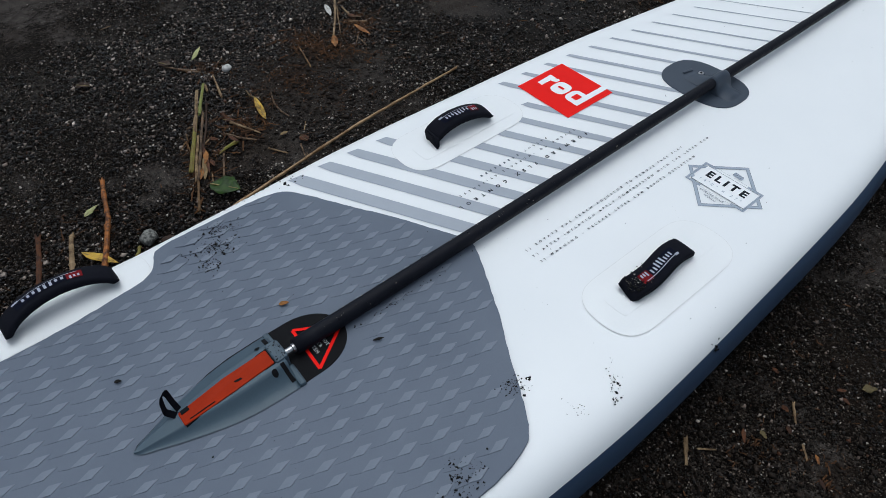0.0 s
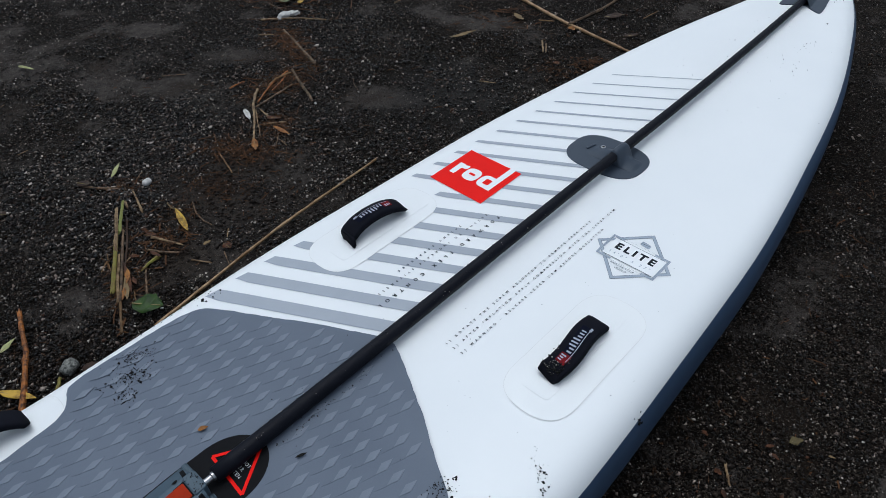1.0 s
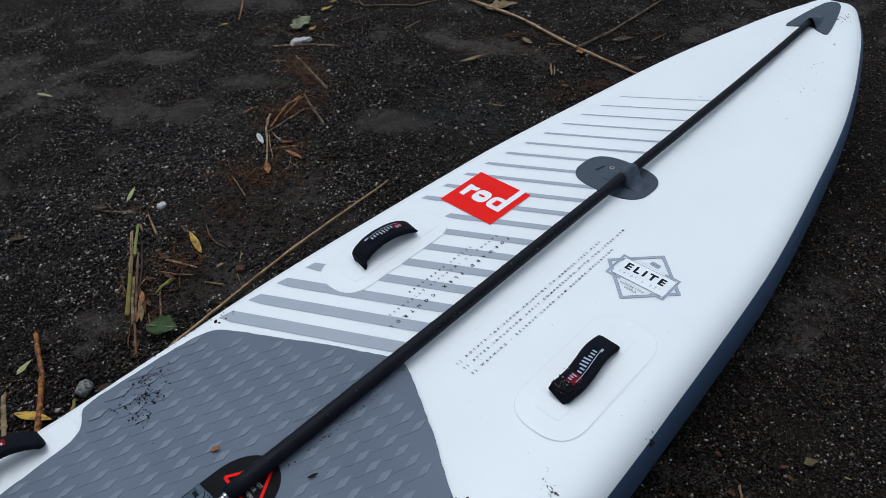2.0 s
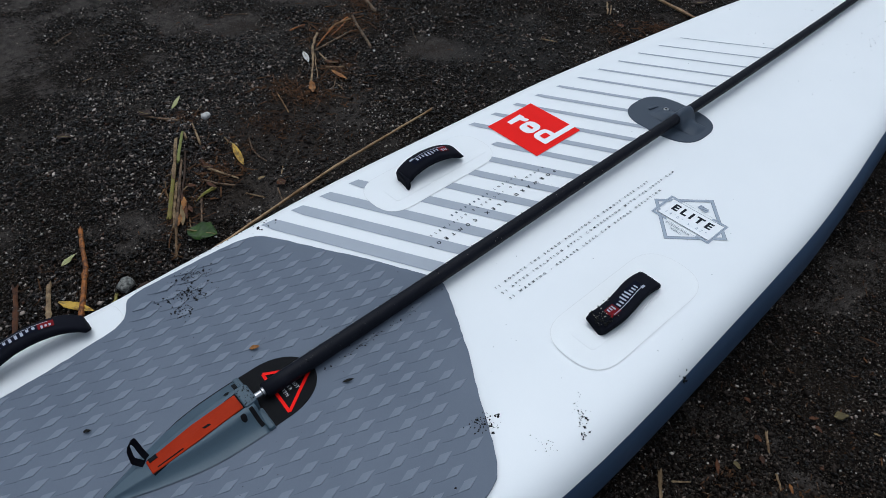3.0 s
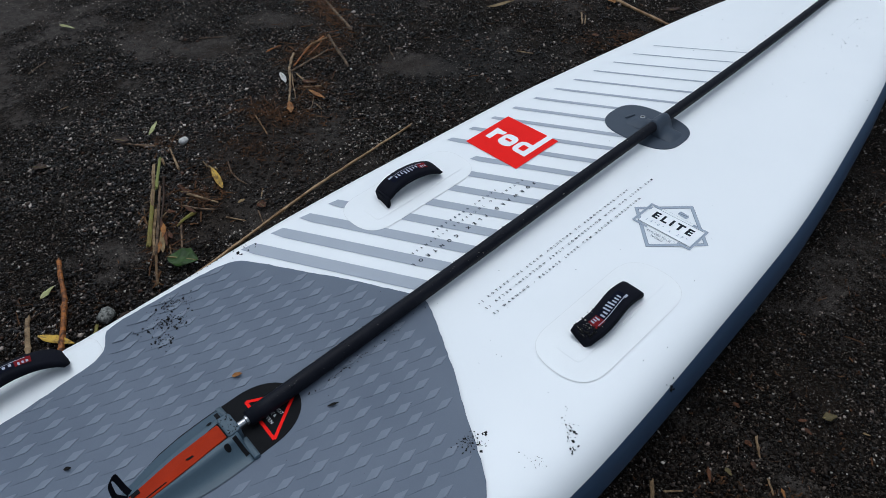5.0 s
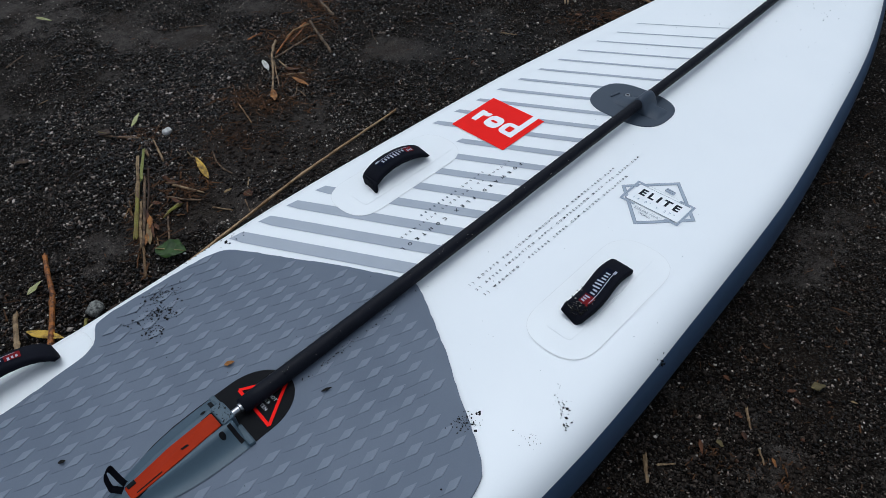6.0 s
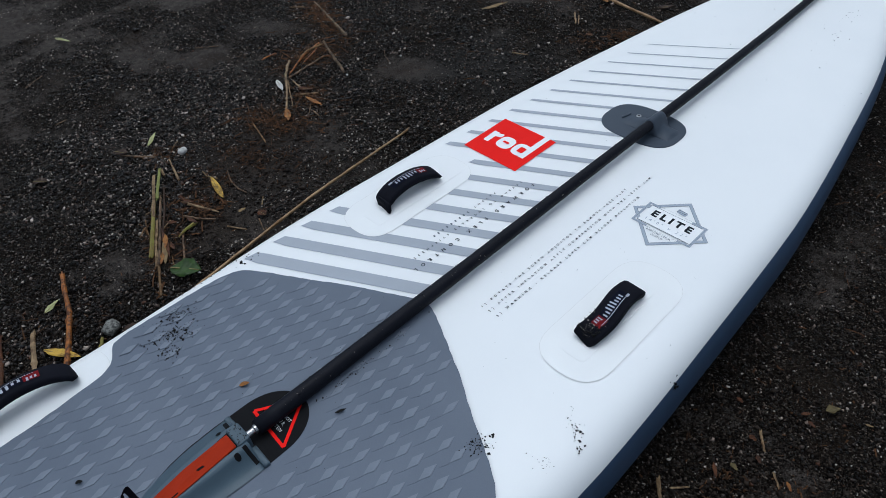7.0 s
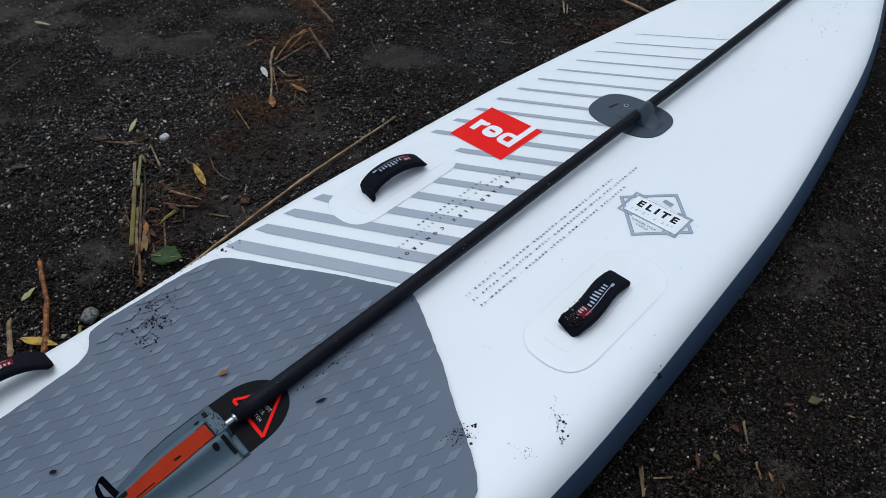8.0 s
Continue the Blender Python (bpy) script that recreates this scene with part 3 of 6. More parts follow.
def tensioner_outline(grow=0.0):
    side = [(0.0, -0.2175), (0.0065, -0.211), (0.0105, -0.199), (0.0220, -0.168), (0.0305, -0.140), (0.0400, -0.110), (0.0445, -0.080), (0.0460, -0.045), (0.0455, -0.010)] + [(0.0455 * math.cos(a), 0.0585 * math.sin(a)) for a in np.linspace(0, math.pi / 2, 15)[:-1]] + [(0.0, 0.0585)]
    k = 1 + grow / 0.045
    s = [(x * k, -0.076 + (y + 0.076) * (1 + grow / 0.14)) for x, y in side]
    return s + [(-x, y) for x, y in s[::-1] if x > 0]


def build_pad():
    rnd = random.Random(3)
    edge = along([(*p, 0) for p in pad_outline() + pad_outline()[:1]], 420)[:-1]
    edge = [(p.x + rnd.uniform(-0.0007, 0.0007), p.y + rnd.uniform(-0.0007, 0.0007)) for p in edge]
    bm = flat_patch([edge], 0.005, cell=0.05, thick=0.006)
    pad = part("deck_pad", bm, PAD, board, "blue-grey EVA foam deck pad with embossed diamonds")
    # embossed diamonds, the facet tilted a little so one lip stands up
    outline, hole = pad_outline(), tensioner_outline(0.004)

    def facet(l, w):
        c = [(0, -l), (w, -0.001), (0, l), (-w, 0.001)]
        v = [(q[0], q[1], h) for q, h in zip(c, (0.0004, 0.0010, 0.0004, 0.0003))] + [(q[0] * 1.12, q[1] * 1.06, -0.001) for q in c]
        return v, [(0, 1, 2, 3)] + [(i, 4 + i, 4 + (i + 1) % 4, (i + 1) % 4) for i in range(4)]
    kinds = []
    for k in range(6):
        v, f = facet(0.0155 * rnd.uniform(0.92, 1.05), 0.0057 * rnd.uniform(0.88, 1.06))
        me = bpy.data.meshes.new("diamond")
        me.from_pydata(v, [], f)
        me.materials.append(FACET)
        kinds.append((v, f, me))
    far_v, far_f, vs, fs, near = [], [], [], [], 0
    for row in range(-4, 36):
        y = 0.1378 - 0.0402 * row
        for col in range(-15, 15):
            x = 0.02085 * col + (0.0017 if row % 2 else 0.0122)
            l, w = 0.0158, 0.0060
            c = [(x, y - l), (x + w, y), (x, y + l), (x - w, y)]
            if not all(inside(outline, *q) for q in c) or any(inside(hole, *q) for q in c + [(x, y)]):
                continue
            v, f, me = rnd.choice(kinds)
            z = deck_z(x, y) + 0.005
            if near < 300:
                near += 1
                ob = new("diamond", me)
                ob.location, ob.rotation_euler[2] = (x, y, z), radians(rnd.uniform(-1.2, 1.2))
                ob.parent = pad
            else:
                k = len(far_v)
                far_v += [(x + q[0], y + q[1], z + q[2]) for q in v]
                far_f += [tuple(k + i for i in q) for q in f]
            # a shallow crease running on from the tail end of each diamond towards the next
            a, b = (x, y - l), (x - 0.0062, y - l - 0.0165 * rnd.uniform(0.6, 1.05))
            if inside(outline, *b) and not inside(hole, *b):
                k = len(vs)
                za, zb = deck_z(*a) + 0.005, deck_z(*b) + 0.005
                vs += [(a[0] - 0.0004, a[1], za), (a[0] + 0.0001, a[1], za + 0.0006), (b[0] + 0.0001, b[1], zb + 0.0003), (b[0] - 0.0004, b[1], zb), (a[0] + 0.0011, a[1] + 0.001, za), (b[0] + 0.0011, b[1], zb)]
                fs += [(k, k + 1, k + 2, k + 3), (k + 1, k + 4, k + 5, k + 2)]
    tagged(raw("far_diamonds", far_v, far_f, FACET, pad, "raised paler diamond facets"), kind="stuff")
    tagged(raw("grip_crease", vs, fs, PAD, pad), kind="stuff")


def build_stripes():
    """Slanting grey stripes that thin out towards the nose, ending under the rod."""
    tip_x = spline((0.10, 0.16, 0.27, 0.33, 0.58, 0.69, 0.80, 0.918, 1.03, 1.144, 1.3), (-0.292, -0.287, -0.282, -0.276, -0.267, -0.2585, -0.246, -0.232, -0.216, -0.193, -0.16))
    for i in range(19):
        y_in = 0.2965 + 0.05237 * i                        # centre line at x = -0.028
        wide = 0.0265 - 0.0237 * (i / 18) ** 0.85
        slope = 0.525 + 0.055 * (i / 18) ** 2
        x1 = -0.25
        for _ in range(8):
            x1 = tip_x(y_in + slope * (x1 + 0.028))
        if 4 <= i <= 7:
            x1 = -0.185 if i < 7 else -0.193               # ends at the welded handle patch
        mid = [(x, y_in + slope * (x + 0.028)) for x in np.linspace(-0.006, x1, 14)]
        up = [(x, y + wide / 2) for x, y in mid]
        lo = [(x - (0.15 * wide if k == len(mid) - 1 else 0), y - wide / 2 + (0.12 * wide if k == len(mid) - 1 else 0)) for k, (x, y) in enumerate(mid)]
        part("stripe", flat_patch([up + lo[::-1]], 0.0006, cell=0.02), GREY_PRINT, board)


def text_shape(body, size, length, up_dir, read_dir, start, mat, parent, name="printed_text", lift=0.0009, shear=0.0, bold=0.0, label="", letters=False):
    """A line of writing laid on the deck. start: plan point of the first letter's foot; read_dir, up_dir: unit plan vectors; length fits the letter spacing."""
    cu = bpy.data.curves.new("line", "FONT")
    cu.body, cu.size, cu.fill_mode, cu.shear, cu.offset, cu.resolution_u = body, size, "FRONT", shear, bold, 4
    ob = bpy.data.objects.new("line", cu)
    scene.collection.objects.link(ob)

    def width():
        bpy.context.view_layer.update()
        me = ob.evaluated_get(bpy.context.evaluated_depsgraph_get()).to_mesh()
        xs = [v.co.x for v in me.vertices]
        return max(xs) - min(xs)
    w1 = width()
    cu.space_character = 2.0
    w2 = width()
    cu.space_character = max(0.5, 1 + (length - w1) / max(w2 - w1, 1e-9))
    bpy.context.view_layer.update()
    me = bpy.data.meshes.new_from_object(ob.evaluated_get(bpy.context.evaluated_depsgraph_get()))
    bpy.data.objects.remove(ob)
    bm = bmesh.new()
    bm.from_mesh(me)
    bpy.data.meshes.remove(me)
    x0 = min(v.co.x for v in bm.verts)
    for v in bm.verts:
        a, b = v.co.x - x0, v.co.y
        v.co = (start[0] + read_dir[0] * a + up_dir[0] * b, start[1] + read_dir[1] * a + up_dir[1] * b, 0)
    drape(bm, lift, cell=0)
    if not letters:
        return tagged(part(name, bm, mat, parent, label), kind="stuff")
    # each letter is one island and becomes a part of its own
    left = set(bm.faces)
    while left:
        seed = left.pop()
        island, front = [seed], [seed]
        while front:
            f = front.pop()
            for e in f.edges:
                for g in e.link_faces:
                    if g in left:
                        left.discard(g)
                        island.append(g)
                        front.append(g)
        one = bmesh.new()
        made = {}
        for f in island:
            for v in f.verts:
                if v not in made:
                    made[v] = one.verts.new(v.co)
            one.faces.new([made[v] for v in f.verts])
        part("letter", one, mat, parent)
    bm.free()


def build_prints():
    # red square with white shapes: two bars, two slotted round blocks and a long bar
    x0, y0, side = -0.2386, 0.6030, 0.1245
    tall = 0.1160

    def at(a, b):
        return (x0 + a * side, y0 + b * tall)
    logo = part("logo_panel", flat_patch([[at(0, 0), at(1, 0), at(1, 1.0), at(0, 1)]], 0.0012), RED_PRINT, board, "square red printed panel with white shapes")
    blocks = [[at(0.115, 0.315), at(0.205, 0.315), at(0.205, 0.625), at(0.10, 0.625)],
              rounded([at(0.19, 0.50), at(0.30, 0.535), at(0.30, 0.635), at(0.19, 0.60)], 0.004),
              rounded([at(0.315, 0.315), at(0.575, 0.315), at(0.575, 0.635), at(0.315, 0.635)], 0.015, 8),
              rounded([at(0.605, 0.315), at(0.88, 0.315), at(0.88, 0.635), at(0.605, 0.635)], 0.015, 8),
              [at(0.80, 0.312), at(0.895, 0.312), at(0.895, 1.002), at(0.80, 1.002)]]
    for k, outline in enumerate(blocks):
        part("block", flat_patch([outline], 0.0015 + 0.0001 * k), WHITE_PRINT, logo)
    for a0, a1, b0, b1 in ((0.39, 0.50, 0.455, 0.505), (0.695, 0.80, 0.405, 0.545)):
        part("slot", flat_patch([rounded([at(a0, b0), at(a1, b0), at(a1, b1), at(a0, b1)], 0.0025)], 0.0022), RED_PRINT, logo)

    # badge: a diamond outline and a lettered plate across it
    def ring(points, w, lift, mat, parent, name):
        c = sum((Vector(p) for p in points), Vector((0, 0))) / len(points)
        inner = [tuple(c + (Vector(p) - c) * (1 - w)) for p in points]
        polys = [[points[i], points[(i + 1) % 4], inner[(i + 1) % 4], inner[i]] for i in range(4)]
        return part(name, flat_patch(polys, lift, cell=0.03), mat, parent)
    badge = part("badge", flat_patch([[(0.1170, 0.6363), (0.2085, 0.6363), (0.2085, 0.6795), (0.1170, 0.6795)]], 0.0011, cell=0.03), WHITE_PRINT, board, "white lettered plate over a grey diamond outline")
    dia = [(0.0942, 0.6582), (0.1610, 0.5915), (0.2278, 0.6582), (0.1610, 0.7248)]
    ring(dia, 0.125, 0.0006, PALE_PRINT, badge, "diamond_outline")
    c = Vector((0.1610, 0.6582))
    ring(dia, 0.010, 0.0007, LINE_PRINT, badge, "outline_edge")
    ring([tuple(c + (Vector(p) - c) * 0.893) for p in dia], 0.011, 0.0007, LINE_PRINT, badge, "outline_edge")
    rect = [(0.1109, 0.6301), (0.2107, 0.6301), (0.2107, 0.6857), (0.1109, 0.6857)]
    for s in (((0.1109, 0.6301), (0.1109, 0.6857)), ((0.2107, 0.6301), (0.2107, 0.6857))):
        part("plate_border", flat_patch([strip(*s, 0.0045)], 0.0008, cell=0.03), PALE_PRINT, badge)
    for yy, a, b in ((0.6838, 0.1109, 0.1300), (0.6838, 0.186, 0.2107), (0.6320, 0.1109, 0.136), (0.6320, 0.190, 0.2107)):
        part("plate_border", flat_patch([strip((a, yy), (b, yy), 0.0042)], 0.00072, cell=0.03), PALE_PRINT, badge)
    ring(rect, 0.008, 0.0009, LINE_PRINT, badge, "outline_edge")
    for yy in (0.6360, 0.6798):
        part("plate_line", flat_patch([strip((0.1165, yy), (0.209, yy), 0.0007)], 0.0013, cell=0.03), LINE_PRINT, badge)
    text_shape("ELITE", 0.0210, 0.0700, (0, 1), (1, 0), (0.1270, 0.6575), DARK_PRINT, badge, lift=0.0014, bold=0.0010, letters=True)
    text_shape("14'0\" x 27\"", 0.0080, 0.072, (0, 1), (1, 0), (0.1255, 0.6438), PALE_PRINT, badge, lift=0.0014, bold=0.0001)
    text_shape("EXPLORE YOUR", 0.0058, 0.042, (0, 1), (1, 0), (0.1405, 0.6235), LINE_PRINT, badge, lift=0.0012)
    text_shape("WORLD", 0.0058, 0.021, (0, 1), (1, 0), (0.1515, 0.6165), LINE_PRINT, badge, lift=0.0012)
    part("emblem", flat_patch([rounded([(0.1535, 0.6905), (0.1708, 0.6885), (0.1715, 0.6975), (0.1540, 0.7005)], 0.003)], 0.0008, cell=0), PALE_PRINT, badge)
    for k in range(4):
        part("emblem_line", flat_patch([strip((0.1545 + 0.004 * k, 0.6912), (0.1570 + 0.004 * k, 0.6985), 0.0009)], 0.0010, cell=0), LINE_PRINT, badge)

    # instructions beside the rod
    right = ((-1, 0), (0, 1))
    for body, x, y, length in (("1) ROTATE THE SCREW ADJUSTOR TO REMOVE FREE PLAY", 0.0618, 0.3300, 0.357),
                               ("2) AFTER INFLATION APPLY COMPRESSION WITH THE LEVER CAM", 0.0750, 0.3300, 0.410),
                               ("3) WARNING - RELEASE LEVER CAM BEFORE DEFLATION", 0.0895, 0.3310, 0.352)):
        text_shape(body, 0.0055, length, *right, (x, y), DARK_PRINT, board, label="small dark printed instructions", bold=0.00013)
    left = ((1, 0), (0, -1))
    text_shape("FORWARD FLEX CONTROL", 0.0086, 0.280, *left, (-0.0685, 0.5950), DARK_PRINT, board, bold=0.00028, letters=True)
    text_shape("EXTEND TO INCREASE STIFFNESS", 0.0058, 0.255, *left, (-0.0875, 0.5870), DARK_PRINT, board, label="small grey printed line", bold=0.00013)
    text_shape("PATENT", 0.0058, 0.052, *left, (-0.1020, 0.5350), DARK_PRINT, board, label="small grey printed line", bold=0.00013)
    for k in range(9):
        part("printed_bar", flat_patch([strip((-0.0995, 0.4690 - 0.0098 * k), (-0.0995, 0.4660 - 0.0098 * k), 0.0042)], 0.0009, cell=0), LINE_PRINT, board)


def arch_strap(parent, a, b, height, width, lean, red_at, reverse, skew=0.0, name="carry_handle"):
    """A padded webbing handle from plan point a to b, bowed up, leaning sideways by lean metres at mid-span."""
    n, m = 34, 12
    A, B = Vector((*a, 0)), Vector((*b, 0))
    d = (B - A).normalized()
    side = Vector((d.y, -d.x, 0))

    def spine(u):
        bow = math.sin(math.pi * min(max(u, 0), 1)) ** 0.4
        p = A.lerp(B, u)
        return p + side * (lean * bow + skew * math.sin(2 * math.pi * u)) + Vector((0, 0, deck_z(p.x, p.y) + 0.0045 + height * bow))

    def surface(u, v, lift=0.0):
        """v from -1 to 1 across the top face."""
        e = 0.004
        t = (spine(min(1, u + e)) - spine(max(0, u - e))).normalized()
        across = (side - t * side.dot(t)).normalized()
        bow = math.sin(math.pi * u)
        turn = lean * 9 * bow
        up = t.cross(across) * -1
        if up.z < 0:
            up = -up
        across2 = across * math.cos(turn) - up * math.sin(turn)
        up2 = up * math.cos(turn) + across * math.sin(turn)
        thick = 0.0052 + 0.0016 * bow
        return spine(u) + across2 * v * width / 2 + up2 * (thick * (1 - 0.25 * abs(v) ** 3) + lift), across2, up2, thick

    vs, fs = [], []
    prof = [(math.cos(2 * math.pi * k / m), math.sin(2 * math.pi * k / m)) for k in range(m)]
    rnd = random.Random(11)
    for i in range(n + 1):
        u = i / n
        _, ac, up, th = surface(u, 0)
        c = spine(u)
        pinch = 0.86 if i in (0, n) else 1.0
        for px, pz in prof:
            sx = math.copysign(abs(px) ** 0.35, px)
            sz = math.copysign(abs(pz) ** 0.55, pz)
            vs.append(c + ac * sx * width / 2 * pinch * (1 + rnd.uniform(-0.012, 0.012)) + up * sz * th * (pinch + rnd.uniform(-0.05, 0.05)))
    for i in range(n):
        for k in range(m):
            fs.append((i * m + k, i * m + (k + 1) % m, (i + 1) * m + (k + 1) % m, (i + 1) * m + k))
    fs.append(tuple(range(m)))
    fs.append(tuple(n * m + k for k in range(m)))
    bm = bmesh.new()
    bv = [bm.verts.new(p) for p in vs]
    for f in fs:
        bm.faces.new([bv[k] for k in f])
    handle = part(name, bm, NYLON, parent, "black padded webbing carry handle with woven label", smooth=True)

    def cloth(nm, u0, u1, v0, v1, lift, mat, cells=8):
        bm = bmesh.new()
        grid = [[bm.verts.new(surface(u, v, lift)[0]) for v in np.linspace(v0, v1, 5)] for u in np.linspace(u0, u1, cells)]
        for i in range(cells - 1):
            for j in range(4):
                bm.faces.new((grid[i][j], grid[i + 1][j], grid[i + 1][j + 1], grid[i][j + 1]))
        part(nm, bm, mat, handle)
    s = -1 if reverse else 1
    # woven label: a red block and a navy band with white bars for its writing
    f = (lambda u: 1 - u) if reverse else (lambda u: u)
    lo, hi = red_at, red_at + 0.13
    cloth("red_label", f(lo), f(hi), -0.42, 0.42, 0.0007, LABEL_RED)
    cloth("navy_label", f(hi), f(hi + 0.47), -0.42, 0.42, 0.0007, LABEL_BLUE, 14)
    for k in range(3):
        cloth("label_bar", f(lo + 0.022 + 0.033 * k), f(lo + 0.040 + 0.033 * k), -0.18 * s - 0.15, -0.18 * s + (0.15 if k < 2 else 0.26), 0.0012, LABEL_WHITE, 2)
    for k in range(8):
        tall = 0.56 if k in (2, 3, 4) else 0.36
        v0 = 0.18 * s
        cloth("label_bar", f(hi + 0.022 + 0.050 * k), f(hi + 0.045 + 0.050 * k), min(v0, v0 - s * tall), max(v0, v0 - s * tall), 0.0012, LABEL_WHITE, 2)
    cloth("label_line", f(lo + 0.04), f(hi + 0.44), 0.33 * s - 0.026, 0.33 * s + 0.026, 0.0012, LABEL_WHITE, 14)
    cloth("label_mark", f(hi + 0.415), f(hi + 0.475), 0.36 * s - 0.10, 0.36 * s + 0.10, 0.0015, LABEL_WHITE, 4)
    return handle


def build_handles():
    for sx in (-1, 1):
        base = part("weld_patch", flat_patch([rectangle(-0.2100 if sx < 0 else 0.2080, 0.437 if sx < 0 else 0.4385, 0.100 if sx < 0 else 0.104, 0.250 if sx < 0 else 0.249, 0.048 if sx < 0 else 0.050, 8)], 0.0009, cell=0.02, thick=0.0004), PATCH, board, "glossy white welded patch")
        part("weld_edge", flat_patch([[p, q, r, s] for p, q, r, s in ring_quads(rectangle(-0.2100 if sx < 0 else 0.2080, 0.437 if sx < 0 else 0.4385, 0.1008 if sx < 0 else 0.1048, 0.2508 if sx < 0 else 0.2498, 0.0485 if sx < 0 else 0.0505, 8), 0.0004)], 0.0011, cell=0), WELD, base)
        part("strap_base", flat_patch([rectangle(sx * 0.2050, 0.448, 0.042, 0.205, 0.008, 4)], 0.0013, cell=0.02, thick=0.0003), PATCH, base)
    arch_strap(board, (-0.2150, 0.3845), (-0.2065, 0.4985), 0.0195, 0.038, -0.008, 0.18, True)
    bm = bmesh.new()
    foot = [(-0.2310, 0.3860), (-0.1975, 0.3850), (-0.1920, 0.3765), (-0.1980, 0.3755), (-0.2045, 0.3795), (-0.2305, 0.3815)]
    low, high = [], []
    for k, (x, y) in enumerate(foot):
        z = deck_z(x, y)
        low.append(bm.verts.new((x, y, z + 0.0015)))
        high.append(bm.verts.new((x, y, z + (0.018 if k in (0, 1, 4, 5) else 0.0075))))
    bm.faces.new(low[::-1])
    bm.faces.new(high)
    for k in range(6):
        bm.faces.new((low[k], low[(k + 1) % 6], high[(k + 1) % 6], high[k]))
    bmesh.ops.bevel(bm, geom=bm.edges[:], offset=0.0012, segments=2, affect="EDGES")
    part("strap_tab", bm, NYLON, board, "black webbing tab at a handle's end", smooth=True)
    arch_strap(board, (0.2010, 0.3770), (0.2012, 0.4995), 0.0115, 0.037, 0.004, 0.16, False, skew=0.003)
    base = part("weld_patch", flat_patch([rectangle(-0.2640, -0.213, 0.072, 0.245, 0.035, 8)], 0.0009, cell=0.012, thick=0.0004), PATCH, board, "glossy white welded patch")
    part("weld_edge", flat_patch([[p, q, r, s] for p, q, r, s in ring_quads(rectangle(-0.2640, -0.213, 0.0728, 0.2458, 0.0355, 8), 0.0004)], 0.0011, cell=0), WELD, base)
    arch_strap(board, (-0.2555, -0.2770), (-0.2575, -0.1365), 0.0245, 0.034, -0.019, 0.225, True)


def ring_quads(points, w):
    c = sum((Vector(p) for p in points), Vector((0, 0))) / len(points)
    inner = []
    k = len(points)
    for i in range(k):
        t = (Vector(points[(i + 1) % k]) - Vector(points[i - 1])).normalized()
        inner.append(tuple(Vector(points[i]) + Vector((-t.y, t.x)) * w))
    return [(points[i], points[(i + 1) % k], inner[(i + 1) % k], inner[i]) for i in range(k)]


# ---- flex rod and its fittings ----
ROD_R = 0.0112


def rod_r(y):
    return ROD_R - 0.0020 * max(0.0, y)


def rod_z(y):
    """Height of the rod's axis over the ground."""
    return DECK + rod_r(y) + 0.0055 + 0.0045 * math.exp(-((y - 0.88) / 0.5) ** 2) + 0.95 * deck_rise(y)


def rod_x(y):
    return -0.0026 * max(0.0, min(1.0, (y - 0.05) / 0.7))


def build_rod():
    rod = new("flex_rod")
    tagged(rod, "matt black carbon stiffening rod lying along the deck centreline", "rod")
    pts = [Vector((rod_x(y), y, rod_z(y))) for y in np.linspace(-0.010, 1.712, 60)]
    vs, fs = tube(pts, [rod_r(p.y) * (0.93 if i == 0 else 1) for i, p in enumerate(pts)], 24)
    raw("shaft", vs, fs, CARBON, rod, smooth=True)
    vs, fs = tube([Vector((0, y, rod_z(0))) for y in (-0.026, -0.014, -0.013, 0.006)], [0.0042, 0.0042, 0.0058, 0.0058], 16)
    raw("adjuster_screw", vs, fs, STEEL, rod, "bright steel adjuster screw", smooth=False)
    # wet grit clinging to the shaft
    rng = np.random.default_rng(4)
    n = 420
    yy = rng.uniform(0.02, 1.7, n)
    a = rng.uniform(0.1, math.pi - 0.1, n)
    c = np.array([[rod_x(y) + rod_r(y) * math.cos(t), y, rod_z(y) + rod_r(y) * math.sin(t)] for y, t in zip(yy, a)])
    beads = scatter_stones("shaft_grit", c, rng.uniform(0.0004, 0.0013, n), CARBON, 8, flat=0.8)
    beads.parent = rod
    tagged(beads, kind="stuff")
    n = 46
    yy = np.concatenate([rng.uniform(0.02, 0.40, 30), rng.uniform(0.4, 1.6, 16)])
    a = rng.uniform(0.5, 2.4, n)
    c = np.array([[rod_x(y) + rod_r(y) * math.cos(t), y, rod_z(y) + rod_r(y) * math.sin(t)] for y, t in zip(yy, a)])
    pale = scatter_stones("sand_grain", c, rng.uniform(0.0004, 0.0009, n), PALE_GRAIN, 18, flat=0.7)
    pale.parent = rod
    tagged(pale, "pale sand grains stuck to the rod", kind="stuff")


